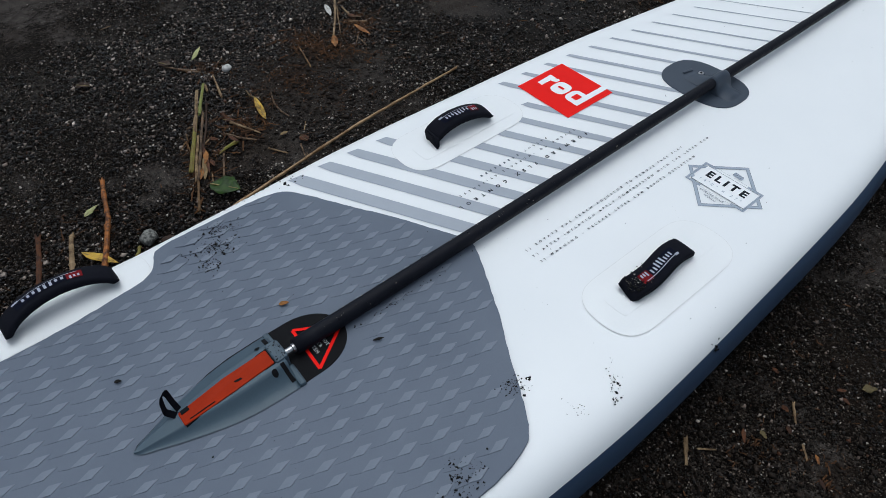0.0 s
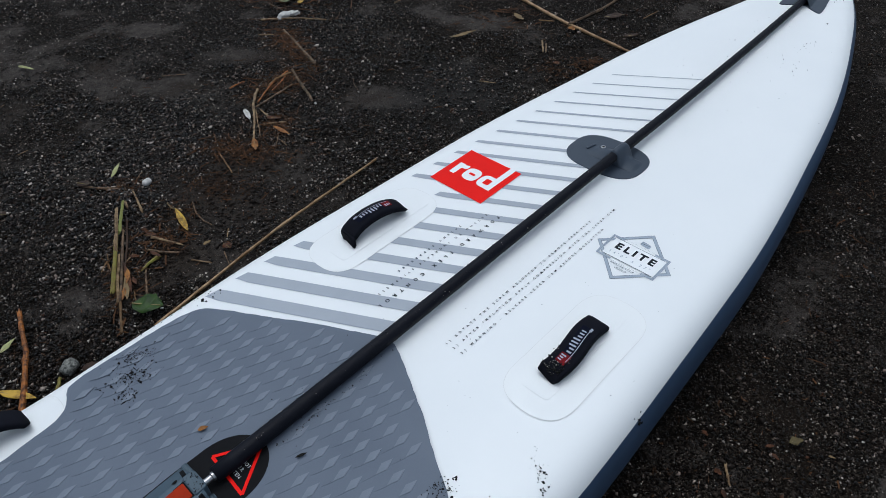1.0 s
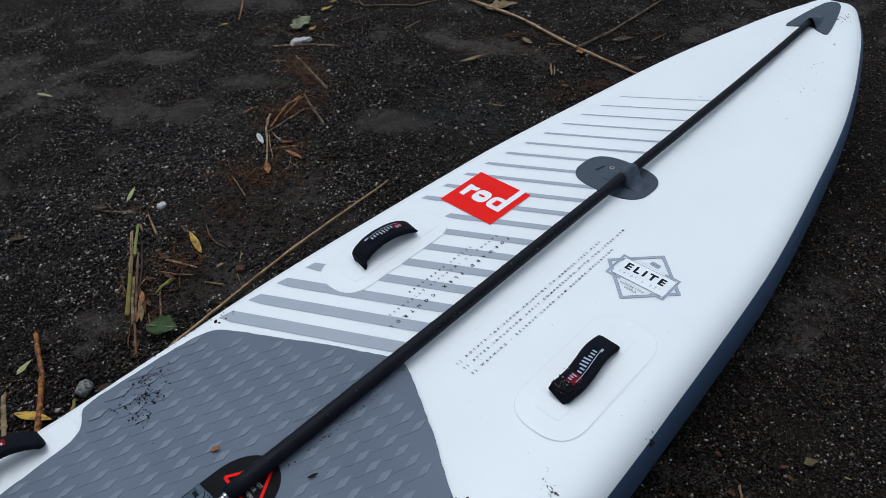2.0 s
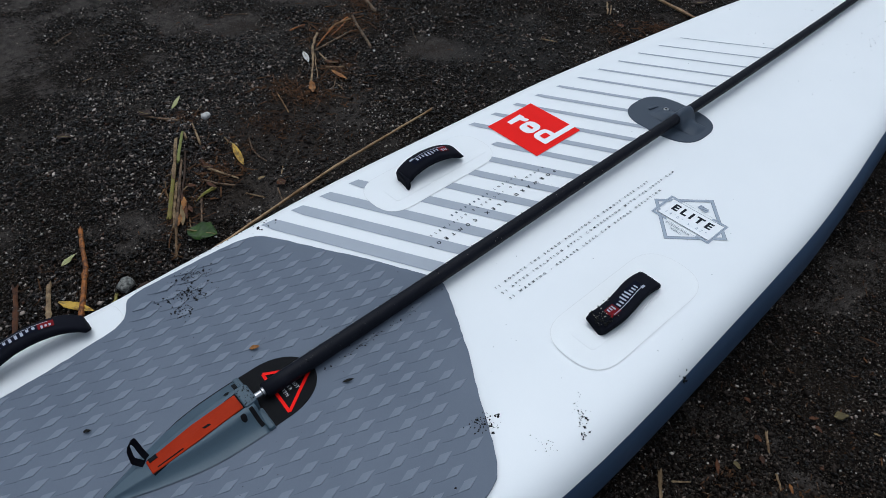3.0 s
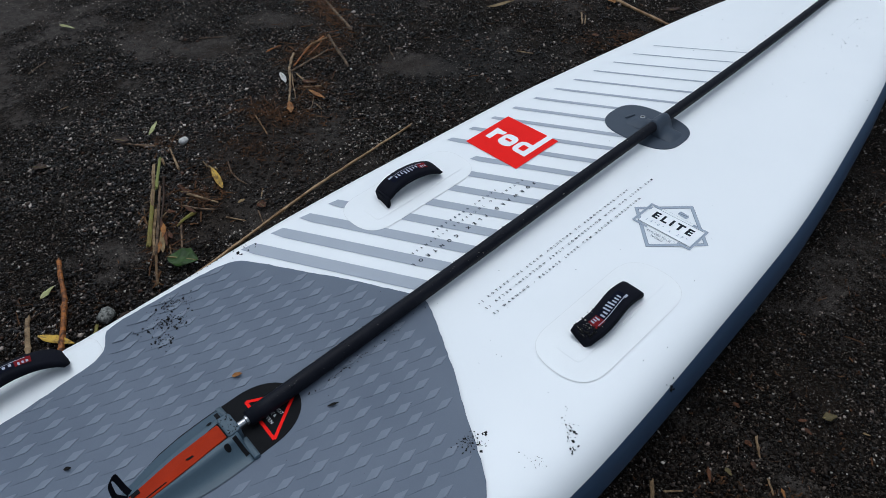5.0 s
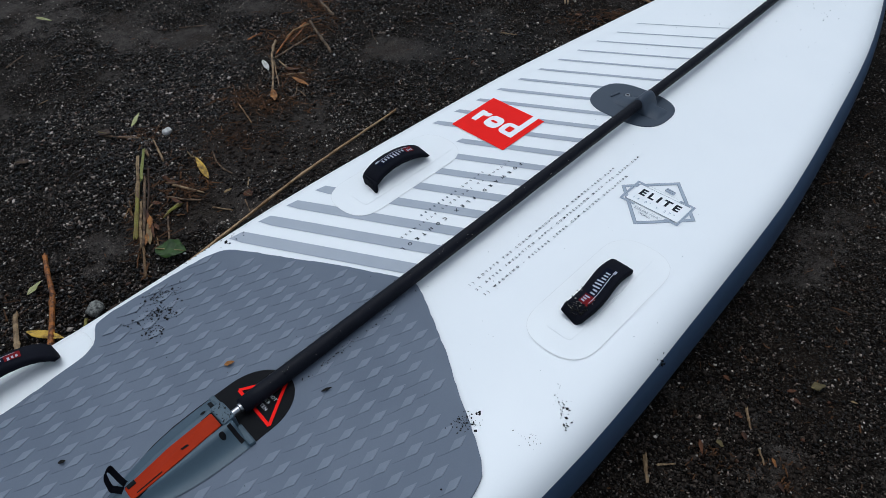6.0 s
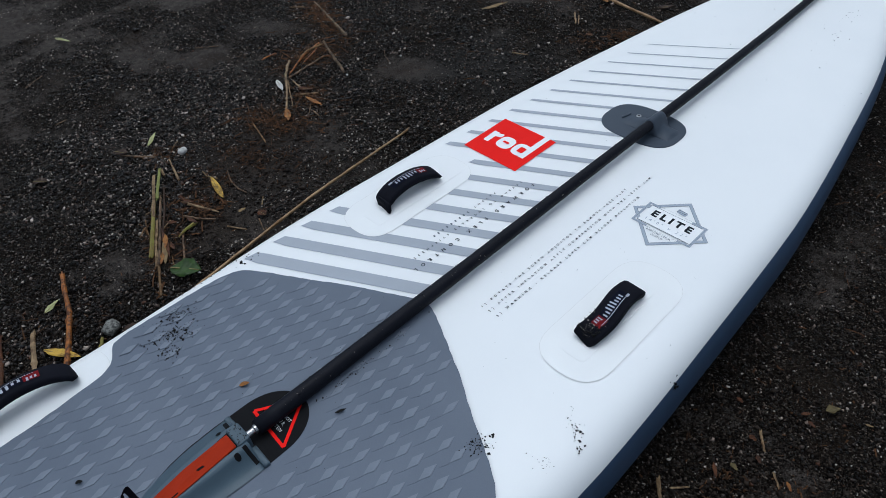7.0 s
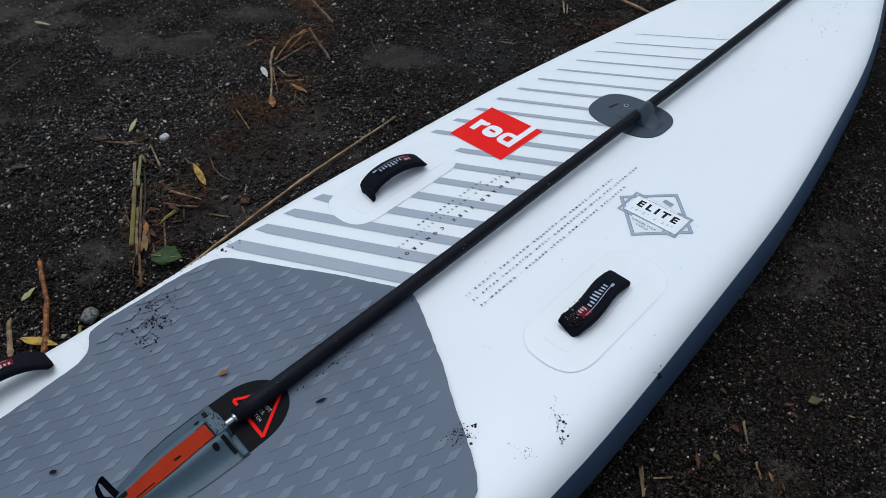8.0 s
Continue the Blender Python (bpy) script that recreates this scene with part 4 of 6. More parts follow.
def build_middle_guide():
    pts = [(-0.025 + 0.0775 * math.copysign(abs(math.cos(a)) ** 0.72, math.cos(a)), 0.869 + 0.057 * math.copysign(abs(math.sin(a)) ** 0.72, math.sin(a))) for a in np.linspace(0, 2 * math.pi, 48, endpoint=False)]
    guide = part("guide_patch", flat_patch([pts], 0.0018, cell=0.02, thick=0.002), RUBBER, board, "slate rubber patch guiding the rod")
    # a smooth tunnel moulded over the rod, its flanks melting into the patch
    vs, fs = [], []
    xs, ys = np.linspace(-0.066, 0.042, 73), np.linspace(0.849, 0.893, 19)
    bore = rod_r(0.88) + 0.0024
    for y in ys:
        t = (y - 0.871) / 0.022
        mid, crest = rod_x(y), rod_z(y) + bore - DECK - 0.0030 * max(0.0, t) ** 2 - 0.0012 * t * t
        for x in xs:
            k = abs(x - mid)
            arc = max(0.0, 1 - min(1.0, k / (bore * 1.22)) ** 2.2)
            run = 0.024 if x < mid else 0.019
            fillet = math.exp(-max(0.0, k - 0.006) / run) * (1 - 0.35 * t * t) - 0.045
            rise = max(crest * (0.42 + 0.58 * arc) if k < bore * 1.30 else 0.0, crest * 0.80 * fillet, 0.0)
            if k > bore * 0.75:
                rise = min(rise, crest * (0.16 + 0.84 * math.exp(-max(0.0, k - bore * 0.75) / (run * 0.75))))
            rise *= max(0.0, min(1.0, (0.066 + x) / 0.012, (0.042 - x) / 0.008)) * (1 - 0.9 * t * t * min(1.0, max(0.0, k - bore) / 0.008))
            vs.append((x, y, deck_z(x, y) + 0.0015 + rise))
    w = len(xs)
    fs = [(j * w + i, j * w + i + 1, (j + 1) * w + i + 1, (j + 1) * w + i) for j in range(len(ys) - 1) for i in range(w - 1)]
    for j in (0, len(ys) - 1):
        k = len(vs)
        vs += [(x, ys[j], deck_z(x, ys[j])) for x in xs]
        fs += [(j * w + i, j * w + i + 1, k + i + 1, k + i) for i in range(w - 1)]
    bm = bmesh.new()
    bv = [bm.verts.new(v) for v in vs]
    for f in fs:
        bm.faces.new([bv[i] for i in f])
    bmesh.ops.smooth_vert(bm, verts=[v for v in bm.verts if len(v.link_faces) == 4], factor=0.5, use_axis_z=True)
    part("saddle", bm, RUBBER, guide, smooth=True)
    z = deck_z(-0.046, 0.886)
    boss = [(-0.046 + 0.0085 * math.cos(a), 0.886 + 0.0085 * math.sin(a)) for a in np.linspace(0, 2 * math.pi, 24, endpoint=False)]
    part("screw_boss", slab(boss, z + 0.001, z + 0.0040, 0.0012), RUBBER, guide)
    head = [(-0.046 + 0.0048 * math.cos(a), 0.886 + 0.0048 * math.sin(a)) for a in np.linspace(0, 2 * math.pi, 20, endpoint=False)]
    part("screw", slab(head, z + 0.0036, z + 0.0052, 0.0005), STEEL, guide, "small steel screw")
    sock = [(-0.046 + 0.0028 * math.cos(a), 0.886 + 0.0028 * math.sin(a)) for a in np.linspace(0, 2 * math.pi, 6, endpoint=False)]
    part("screw_socket", slab(sock, z + 0.0052, z + 0.0056), BLACK, guide)
    part("rib", slab(rounded([(-0.072, 0.866), (-0.067, 0.864), (-0.062, 0.886), (-0.068, 0.888)], 0.002), z + 0.001, z + 0.0040, 0.0014), RUBBER, guide)


def build_nose_patch():
    side = [(0.0, 1.856), (0.010, 1.852), (0.021, 1.836), (0.031, 1.800), (0.040, 1.757), (0.0475, 1.715), (0.0515, 1.684), (0.0500, 1.674), (0.044, 1.6725), (0.018, 1.686), (0.013, 1.694)]
    pts = side + [(-x, y) for x, y in side[::-1] if x > 0]
    patch = part("nose_patch", flat_patch([pts], 0.0022, cell=0.02, thick=0.0025), RUBBER, board, "dark arrowhead rubber patch holding the rod end")
    # swollen pocket gripping the rod's end
    vs, fs = [], []
    n, ys = 18, np.linspace(1.688, 1.765, 12)
    for j, y in enumerate(ys):
        t = j / (len(ys) - 1)
        h = (rod_z(1.69) + rod_r(1.69) + 0.0022 - deck_z(0, 1.69)) * (0.5 + 0.5 * math.cos(math.pi * t)) + 0.0022
        wd = 0.022 - 0.006 * t
        for i in range(n + 1):
            x = -1 + 2 * i / n
            vs.append((wd * x, y, deck_z(0, y) + 0.0015 + h * (0.5 + 0.5 * math.cos(math.pi * x)) ** 0.8))
    for j in range(len(ys) - 1):
        for i in range(n):
            fs.append((j * (n + 1) + i, j * (n + 1) + i + 1, (j + 1) * (n + 1) + i + 1, (j + 1) * (n + 1) + i))
    raw("rod_pocket", vs, fs, RUBBER, patch, smooth=True)


def build_tensioner():
    top = DECK + 0.005
    base = part("tensioner", flat_patch([[(x - 0.0016, y) for x, y in tensioner_outline(0.0006)]], 0.0058, cell=0.03, thick=0.006), BLACK, board, "rod tensioner with blue-grey housing, orange lever and black base")
    # housing: a boat-shaped shell, rising to the clevis
    vs, fs = [], []
    ys = np.concatenate([np.linspace(-0.2180, -0.190, 8), np.linspace(-0.18, -0.030, 20)])
    half = spline((-0.2185, -0.211, -0.199, -0.168, -0.140, -0.110, -0.080, -0.045, -0.024), (0.0, 0.0070, 0.0115, 0.0232, 0.0322, 0.0402, 0.0445, 0.0462, 0.0466))
    n = 30

    def shell_rise(y):
        """Height of the housing's crown, climbing from the tip to the clevis."""
        t = max(0.0, (y + 0.213) / 0.183)
        return 0.0025 + 0.0185 * t ** 0.95 + 0.0022 * math.sin(math.pi * min(1.0, t))

    def crest(x):
        """Cross-section: a flat crown, a short shoulder and a hollow flank."""
        k = max(0.0, 1 - max(0.0, abs(x) - 0.42) / 0.58)
        return 0.12 * k + 0.88 * k ** (2.6 if x > 0 else 1.0)
    for y in ys:
        w = half(y)
        h = shell_rise(y)
        for i in range(n + 1):
            x = -1 + 2 * i / n
            vs.append((x * w, y, top + 0.0015 + h * crest(x)))
    w = n + 1
    for j in range(len(ys) - 1):
        for i in range(n):
            fs.append((j * w + i, j * w + i + 1, (j + 1) * w + i + 1, (j + 1) * w + i))
    k = (len(ys) - 1) * w
    cut = len(vs)
    vs.append((0.0465, -0.030, top))
    vs.append((-0.0465, -0.030, top))
    fs.append(tuple(range(k, k + w)) + (cut, cut + 1))
    raw("housing", vs, fs, HOUSING, base, "blue-grey moulded housing", smooth=True)
    # clevis cheeks and cross block
    hz = top + 0.0135

    def shell_z(x, y):
        return top + 0.0015 + shell_rise(y) * crest(x / half(y))

    def sloped(points, lo, hi, bevel=0.0):
        """A slab lying on the housing's sloping crown, from lo to hi above it."""
        bm = slab(points, lo, hi, bevel)
        for v in bm.verts:
            v.co.z += top + 0.0015 + shell_rise(v.co.y)
        return bm
    for sx in (-1, 1):
        for nm, pts in (("clevis_slot", strip((sx * 0.0165, -0.0365), (sx * 0.0370, -0.0345), 0.0052)),
                        ("pin_hole", [(sx * 0.0215 + 0.0036 * math.cos(a), -0.0485 + 0.0036 * math.sin(a)) for a in np.linspace(0, 2 * math.pi, 14, endpoint=False)])):
            bm = bmesh.new()
            bm.faces.new([bm.verts.new((x, y, 0)) for x, y in pts])
            for k in range(-9, 10):
                bmesh.ops.bisect_plane(bm, geom=bm.verts[:] + bm.edges[:] + bm.faces[:], plane_co=(k * 0.0045, 0, 0), plane_no=(1, 0, 0))
            for v in bm.verts:
                v.co.z = shell_z(v.co.x, v.co.y) + 0.0007
            part(nm, bm, BLACK, base)
        part("front_lip", slab(rounded([(sx * 0.014, -0.0325), (sx * 0.0465, -0.0315), (sx * 0.0468, -0.0235), (sx * 0.014, -0.0225)], 0.002), top, top + 0.0062, 0.0022), HOUSING, base)
    part("cross_block", slab(rounded([(-0.018, -0.041), (0.014, -0.041), (0.013, -0.024), (-0.017, -0.024)], 0.004), top + 0.002, top + 0.0245, 0.002), HOUSING, base)
    part("slot_floor", sloped([(-0.0136, -0.0405), (0.0122, -0.0405), (0.0132, -0.159), (-0.0088, -0.159)], -0.006, 0.0004), BLACK, base)
    # lever
    lever = part("lever", sloped(rounded([(-0.0118, -0.0425), (0.0112, -0.0425), (0.0128, -0.100), (0.0122, -0.160), (-0.0072, -0.160), (-0.0112, -0.100)], 0.002, 4), -0.006, 0.0016, 0.0010), ORANGE, base, "orange plastic cam lever")
    part("lever_slot", sloped(strip((0.0092, -0.120), (0.0088, -0.152), 0.0012), 0.001, 0.0019), BLACK, lever)
    part("lever_slot", sloped(strip((-0.0045, -0.147), (-0.0045, -0.157), 0.005), 0.001, 0.0025), BLACK, lever)
    part("lever_scuff", sloped(rounded([(0.001, -0.092), (0.004, -0.090), (0.005, -0.082), (0.002, -0.083)], 0.001), 0.001, 0.0018), BLACK, lever)
    # webbing pull loop standing up at the lever's end
    path = [(-0.0045, -0.151, -0.003), (-0.006, -0.160, 0.002), (-0.012, -0.168, 0.014), (-0.020, -0.166, 0.030), (-0.024, -0.163, 0.036), (-0.0265, -0.158, 0.034), (-0.0255, -0.157, 0.028), (-0.018, -0.156, 0.012), (-0.010, -0.154, 0.001), (-0.0045, -0.151, -0.002)]
    loop = along([Vector((x - 0.001, y - 0.002, hz - 0.0050 + 0.68 * z)) for x, y, z in path], 28)
    bm = bmesh.new()
    rows = []
    for p in loop:
        rows.append([bm.verts.new(p + Vector(o)) for o in ((0.0026, -0.0031, 0.0010), (-0.0026, 0.0031, 0.0018))])
    for r, s in zip(rows, rows[1:]):
        bm.faces.new((r[0], s[0], s[1], r[1]))
    bmesh.ops.solidify(bm, geom=bm.faces[:], thickness=0.0013)
    part("pull_loop", bm, NYLON, base, "black webbing pull loop")
    rng = np.random.default_rng(12)
    grit = np.stack([rng.uniform(-0.016, 0.012, 44), rng.uniform(-0.040, -0.026, 44), np.full(44, top + 0.0247)], 1)
    ob = scatter_stones("block_grit", grit, rng.uniform(0.0004, 0.0012, 44), DARK_GRIT, 13, flat=0.6)
    ob.parent = base
    tagged(ob, "wet grit on the tensioner's block", kind="stuff")
    # warning triangle and words on the black base
    zt = 0.0066
    tri = [(-0.0310, 0.0030), (0.0395, -0.0005), (0.0005, 0.0560)]
    for a, b in ((0, 1), (1, 2), (2, 0)):
        part("warning_line", flat_patch([strip(tri[a], tri[b], 0.0042)], zt + 0.00008 * a, cell=0), RED_PRINT, base)
    for body, y, ln in (("DO NOT", 0.0240, 0.026), ("OVER", 0.0160, 0.020), ("TIGHTEN", 0.0080, 0.030)):
        text_shape(body, 0.0064, ln, (0, 1), (1, 0), (-ln / 2 + 0.004, y), WHITE_PRINT, base, lift=zt + 0.0003)


# ---- sand and litter lying on the board ----
def spot(name, cx, cy, rx, ry, n, s0, s1, seed, label, turn=0.0):
    rng = np.random.default_rng(seed)
    places = []
    pad = pad_outline()
    for _ in range(n):
        a, b = rng.normal(0, 0.44) * rx, rng.normal(0, 0.44) * ry
        x, y = cx + a * math.cos(turn) - b * math.sin(turn), cy + a * math.sin(turn) + b * math.cos(turn)
        if not on_board(x, y, -0.004):
            continue
        places.append((x, y, deck_z(x, y) + (0.0055 if inside(pad, x, y) else 0.0004)))
    ob = scatter_stones(name, np.array(places), rng.uniform(s0, s1, len(places)) * rng.choice((0.5, 0.65, 0.85, 1.25), len(places)), DARK_GRIT, seed, flat=0.6)
    tagged(ob, label, "sand", group="sand spills on the deck", kind="stuff")


def handle_grit():
    rng = np.random.default_rng(61)
    n = 110
    u = rng.beta(1.2, 3, n) * 0.42 + 0.01
    x = 0.2025 + 0.0002 * u + rng.uniform(-0.015, 0.016, n)
    y = 0.3750 + 0.124 * u
    z = np.array([deck_z(a, b) for a, b in zip(x, y)]) + 0.0045 + 0.0115 * np.sin(np.pi * u) ** 0.4 + 0.0060
    ob = scatter_stones("sand_on_handle", np.stack([x, y, z], 1), rng.uniform(0.0006, 0.0017, n), DARK_GRIT, 62, flat=0.6)
    tagged(ob, "wet dark sand stuck to a black carry handle", "sand", group="sand spills on the deck", kind="stuff")
    k = 26
    ob = scatter_stones("sand_on_handle", np.stack([x, y, z + 0.0004], 1)[:k], rng.uniform(0.0005, 0.0011, k), PALE_GRAIN, 63, flat=0.6)
    tagged(ob, "pale grains stuck to a black carry handle", "sand", group="sand spills on the deck", kind="stuff")


DARK_GRIT = material("dark_grit", (0.006, 0.006, 0.006), (0.016, 0.015, 0.014), spec=0.1, rough=0.7, scale=200, fine=900, bump=0.2, per="island")


def build_spills():
    handle_grit()
    for cx, cy, rx, ry, n, s0, s1, seed, turn in ((-0.254, 0.018, 0.015, 0.038, 150, 0.0005, 0.0013, 21, -0.25), (-0.226, -0.004, 0.022, 0.038, 240, 0.0005, 0.0014, 211, -0.35), (-0.200, -0.027, 0.016, 0.016, 60, 0.0006, 0.0016, 212, 0.0)):
        spot("spilled_sand", cx, cy, rx, ry, n, s0, s1, seed, "dark sand spilled on the grey deck pad", turn)
    spot("spilled_sand", 0.208, 0.163, 0.014, 0.020, 90, 0.0005, 0.0014, 22, "dark sand at the deck pad's edge", -0.35)
    spot("spilled_sand", 0.2085, 0.1865, 0.003, 0.003, 5, 0.0020, 0.0028, 23, "dark grit clump on the white deck")
    spot("spilled_sand", 0.257, 0.042, 0.022, 0.036, 140, 0.0006, 0.0015, 24, "dark sand at the deck pad's edge", 0.3)
    spot("spilled_sand", 0.2780, 0.2600, 0.020, 0.010, 46, 0.0005, 0.0014, 25, "dark sand scattered on the white deck", -0.75)
    spot("spilled_sand", 0.2560, 0.2830, 0.004, 0.004, 4, 0.0006, 0.0013, 251, "dark grit on the white deck")
    spot("spilled_sand", 0.2960, 0.2440, 0.008, 0.008, 12, 0.0006, 0.0014, 252, "dark grit on the white deck")
    spot("spilled_sand", 0.2770, 0.2030, 0.010, 0.016, 26, 0.0003, 0.0008, 26, "dark sand scattered on the white deck", -0.9)
    # a thin line of dark grains close along the rod
    spot("spilled_sand", 0.016, 0.14, 0.005, 0.12, 80, 0.0004, 0.0011, 261, "dark fine grains along the rod's right side")
    spot("spilled_sand", -0.284, 0.160, 0.012, 0.030, 15, 0.0010, 0.0024, 27, "dark sand by the deck pad's corner")
    spot("spilled_sand", -0.303, 0.08, 0.006, 0.10, 36, 0.0005, 0.0014, 28, "dark sand along the rail")
    spot("spilled_sand", 0.3235, 0.420, 0.007, 0.008, 14, 0.0012, 0.0024, 29, "dark grit on the rail")
    spot("spilled_sand", 0.050, 1.785, 0.022, 0.050, 45, 0.0006, 0.0014, 30, "dark sand by the nose patch")
    spot("spilled_sand", 0.084, 1.634, 0.004, 0.006, 5, 0.0010, 0.0018, 31, "dark grit on the white deck")
    spot("spilled_sand", 0.090, 1.51, 0.022, 0.05, 14, 0.0006, 0.0015, 32, "dark grit scattered on the white deck")
    spot("spilled_sand", 0.100, 1.40, 0.040, 0.05, 10, 0.0008, 0.0018, 33, "dark grit scattered on the white deck")
    spot("spilled_sand", -0.02, 1.78, 0.022, 0.040, 60, 0.0006, 0.0014, 36, "dark sand on the nose patch")
    spot("spilled_sand", 0.0, 1.40, 0.30, 0.50, 60, 0.0004, 0.0009, 34, "stray sand grains on the white deck")
    spot("spilled_sand", 0.1, 0.45, 0.30, 0.40, 60, 0.0003, 0.0007, 35, "stray sand grains on the white deck")
    spot("spilled_sand", 0.05, -0.05, 0.20, 0.20, 60, 0.0003, 0.0008, 37, "stray sand grains on the deck pad")
    z = DECK + 0.007
    leaf("leaf_scrap", [(-0.078, 0.011, z), (-0.071, 0.023, z + 0.002)], 0.007, LEAF_ORANGE, "small orange leaf scrap on the deck pad", 41)
    leaf("seed_husk", [(0.048, 0.072, z), (0.054, 0.086, z + 0.001)], 0.004, DARK_GRIT, "dark seed husk on the deck pad", 42)
    leaf("seed_husk", [(-0.103, -0.200, z), (-0.098, -0.192, z + 0.001)], 0.005, DARK_GRIT, "dark seed husk on the deck pad", 43)
    leaf("leaf_scrap", [(-0.236, -0.305, z), (-0.228, -0.297, z + 0.002)], 0.012, LEAF_ORANGE, "small orange leaf scrap on the deck pad", 44)


# ---- litter on the beach ----
def lay(points, r):
    """Plan points laid on the ground so that a stem of radius r rests on it."""
    return [Vector((p[0], p[1], ground_height(p[0], p[1]) + 0.0022 + r * 0.75 + (p[2] if len(p) > 2 else 0.0))) for p in points]


def stem(name, points, r0, r1, mat, label, category, group="", nodes=0, seed=0, bend=0.0):
    rnd = random.Random(seed)
    n = 26
    pts = along(lay(points, r0), n)
    for i, p in enumerate(pts):
        p.z = max(p.z, ground_height(p.x, p.y) + 0.0020 + 0.5 * r0)
        sway = min(r0, 0.1 * (pts[-1] - pts[0]).length) * (0.35 * noise.noise(Vector((i * 0.22, seed * 1.3, 0.5))) + 0.12 * noise.noise(Vector((i * 0.6, seed * 2.1, 3.5))))
        p.x += rnd.uniform(-1, 1) * bend + sway
        p.y += rnd.uniform(-1, 1) * bend + sway * 0.6
    radii = []
    for i in range(n):
        t = i / (n - 1)
        r = r0 + (r1 - r0) * t
        if nodes and (i % max(2, n // nodes)) == 0:
            r *= 1.25
        radii.append(r * rnd.uniform(0.90, 1.08) * (1 + 0.18 * noise.noise(Vector((i * 0.35, seed * 0.7, 8.0)))) * (0.9 if i in (0, n - 1) else 1.0))
    sides = 11
    ridge = [rnd.uniform(0.72, 1.12) for _ in range(sides)]
    vs, fs = [], []
    for i, (p, r) in enumerate(zip(pts, radii)):
        t = (pts[min(n - 1, i + 1)] - pts[max(0, i - 1)]).normalized()
        side = t.cross(Vector((0, 0, 1))).normalized()
        up = side.cross(t)
        for k in range(sides):
            a = 2 * math.pi * k / sides
            rr = r * (0.55 * ridge[k] + 0.45 * (0.9 + 0.35 * noise.noise(Vector((i * 0.16, k * 0.9, seed * 3.3)))))
            ragged = t * (r * rnd.uniform(-1.6, 1.6)) if i in (0, n - 1) else Vector()
            vs.append(p + side * (rr * math.cos(a)) + up * (rr * 0.85 * math.sin(a)) + ragged)
    for i in range(n - 1):
        for k in range(sides):
            fs.append((i * sides + k, i * sides + (k + 1) % sides, (i + 1) * sides + (k + 1) % sides, (i + 1) * sides + k))
    fs.append(tuple(range(sides))[::-1])
    fs.append(tuple((n - 1) * sides + k for k in range(sides)))
    ob = raw(name, vs, fs, mat, smooth=False)
    return tagged(ob, label, category, group)


def leaf(name, spine, width, mat, label, seed, lobes=0, curl=0.25):
    """A leaf blade from stalk to tip, slightly folded along its rib and curled."""
    rnd = random.Random(seed)
    a, b = Vector(spine[0]), Vector(spine[-1])
    d = b - a
    side = Vector((-d.y, d.x, 0)).normalized()
    n, vs, fs = 18, [], []
    for i in range(n + 1):
        t = i / n
        w = width / 2 * math.sin(math.pi * min(1, t ** 0.85)) ** 0.85 * (1 + rnd.uniform(-0.06, 0.06))
        if lobes:
            w *= 0.72 + 0.38 * abs(math.sin(math.pi * lobes * t))
        lift = curl * d.length * 0.35 * (t - 0.5) ** 2
        c = a.lerp(b, t) + Vector((0, 0, lift)) + side * 0.05 * width * math.sin(3 * t)
        for k in (-1, -0.5, 0, 0.5, 1):
            vs.append(c + side * w * k * (1 + 0.16 * noise.noise(Vector((i * 0.5, k * 3, seed * 1.9)))) + Vector((0, 0, 0.18 * w * abs(k) + 0.45 * w * noise.noise(Vector((t * 3.5, k * 1.3, seed * 0.77))))))
    for i in range(n):
        for k in range(4):
            fs.append((i * 5 + k, i * 5 + k + 1, (i + 1) * 5 + k + 1, (i + 1) * 5 + k))
    bm = bmesh.new()
    bv = [bm.verts.new(v) for v in vs]
    for f in fs:
        bm.faces.new([bv[i] for i in f])
    bmesh.ops.remove_doubles(bm, verts=bm.verts[:], dist=1e-6)
    bmesh.ops.solidify(bm, geom=bm.faces[:], thickness=0.0004)
    ob = part(name, bm, mat, smooth=True)
    if width > 0.0115:
        rib = [a.lerp(b, t) + Vector((0, 0, curl * d.length * 0.35 * (t - 0.5) ** 2 + 0.0004)) + side * 0.05 * width * math.sin(3 * t) for t in np.linspace(0.0, 0.92, 10)]
        rv, rf = tube(rib, [0.035 * width * (1 - 0.07 * k) + 0.0001 for k in range(10)], 6)
        raw("midrib", rv, rf, RIB, ob, smooth=True)
    return tagged(ob, label, "leaf")


def leaf_at(name, p, q, width, mat, label, seed, lobes=0, curl=0.25, up=0.004):
    a = (*p, ground_height(*p) + up + 0.003)
    b = (*q, ground_height(*q) + up + 0.005)
    return leaf(name, [a, b], width, mat, label, seed, lobes, curl)


def pebble(name, x, y, rx, ry, rz, mat, label, seed, category="stone", sharp=0.18):
    bm = bmesh.new()
    bmesh.ops.create_icosphere(bm, subdivisions=3, radius=1.0)
    off = Vector((seed * 3.1, seed * 1.7, 0))
    for v in bm.verts:
        k = 1 + sharp * noise.noise(v.co * 1.6 + off) + 0.11 * noise.noise(v.co * 4 + off) + 0.05 * noise.noise(v.co * 9 + off)
        v.co = Vector((v.co.x * rx * k, v.co.y * ry * k, v.co.z * rz * k))
    for v in bm.verts:
        v.co += Vector((x, y, ground_height(x, y) + rz * 0.55))
    return tagged(part(name, bm, mat, smooth=True), label, category)


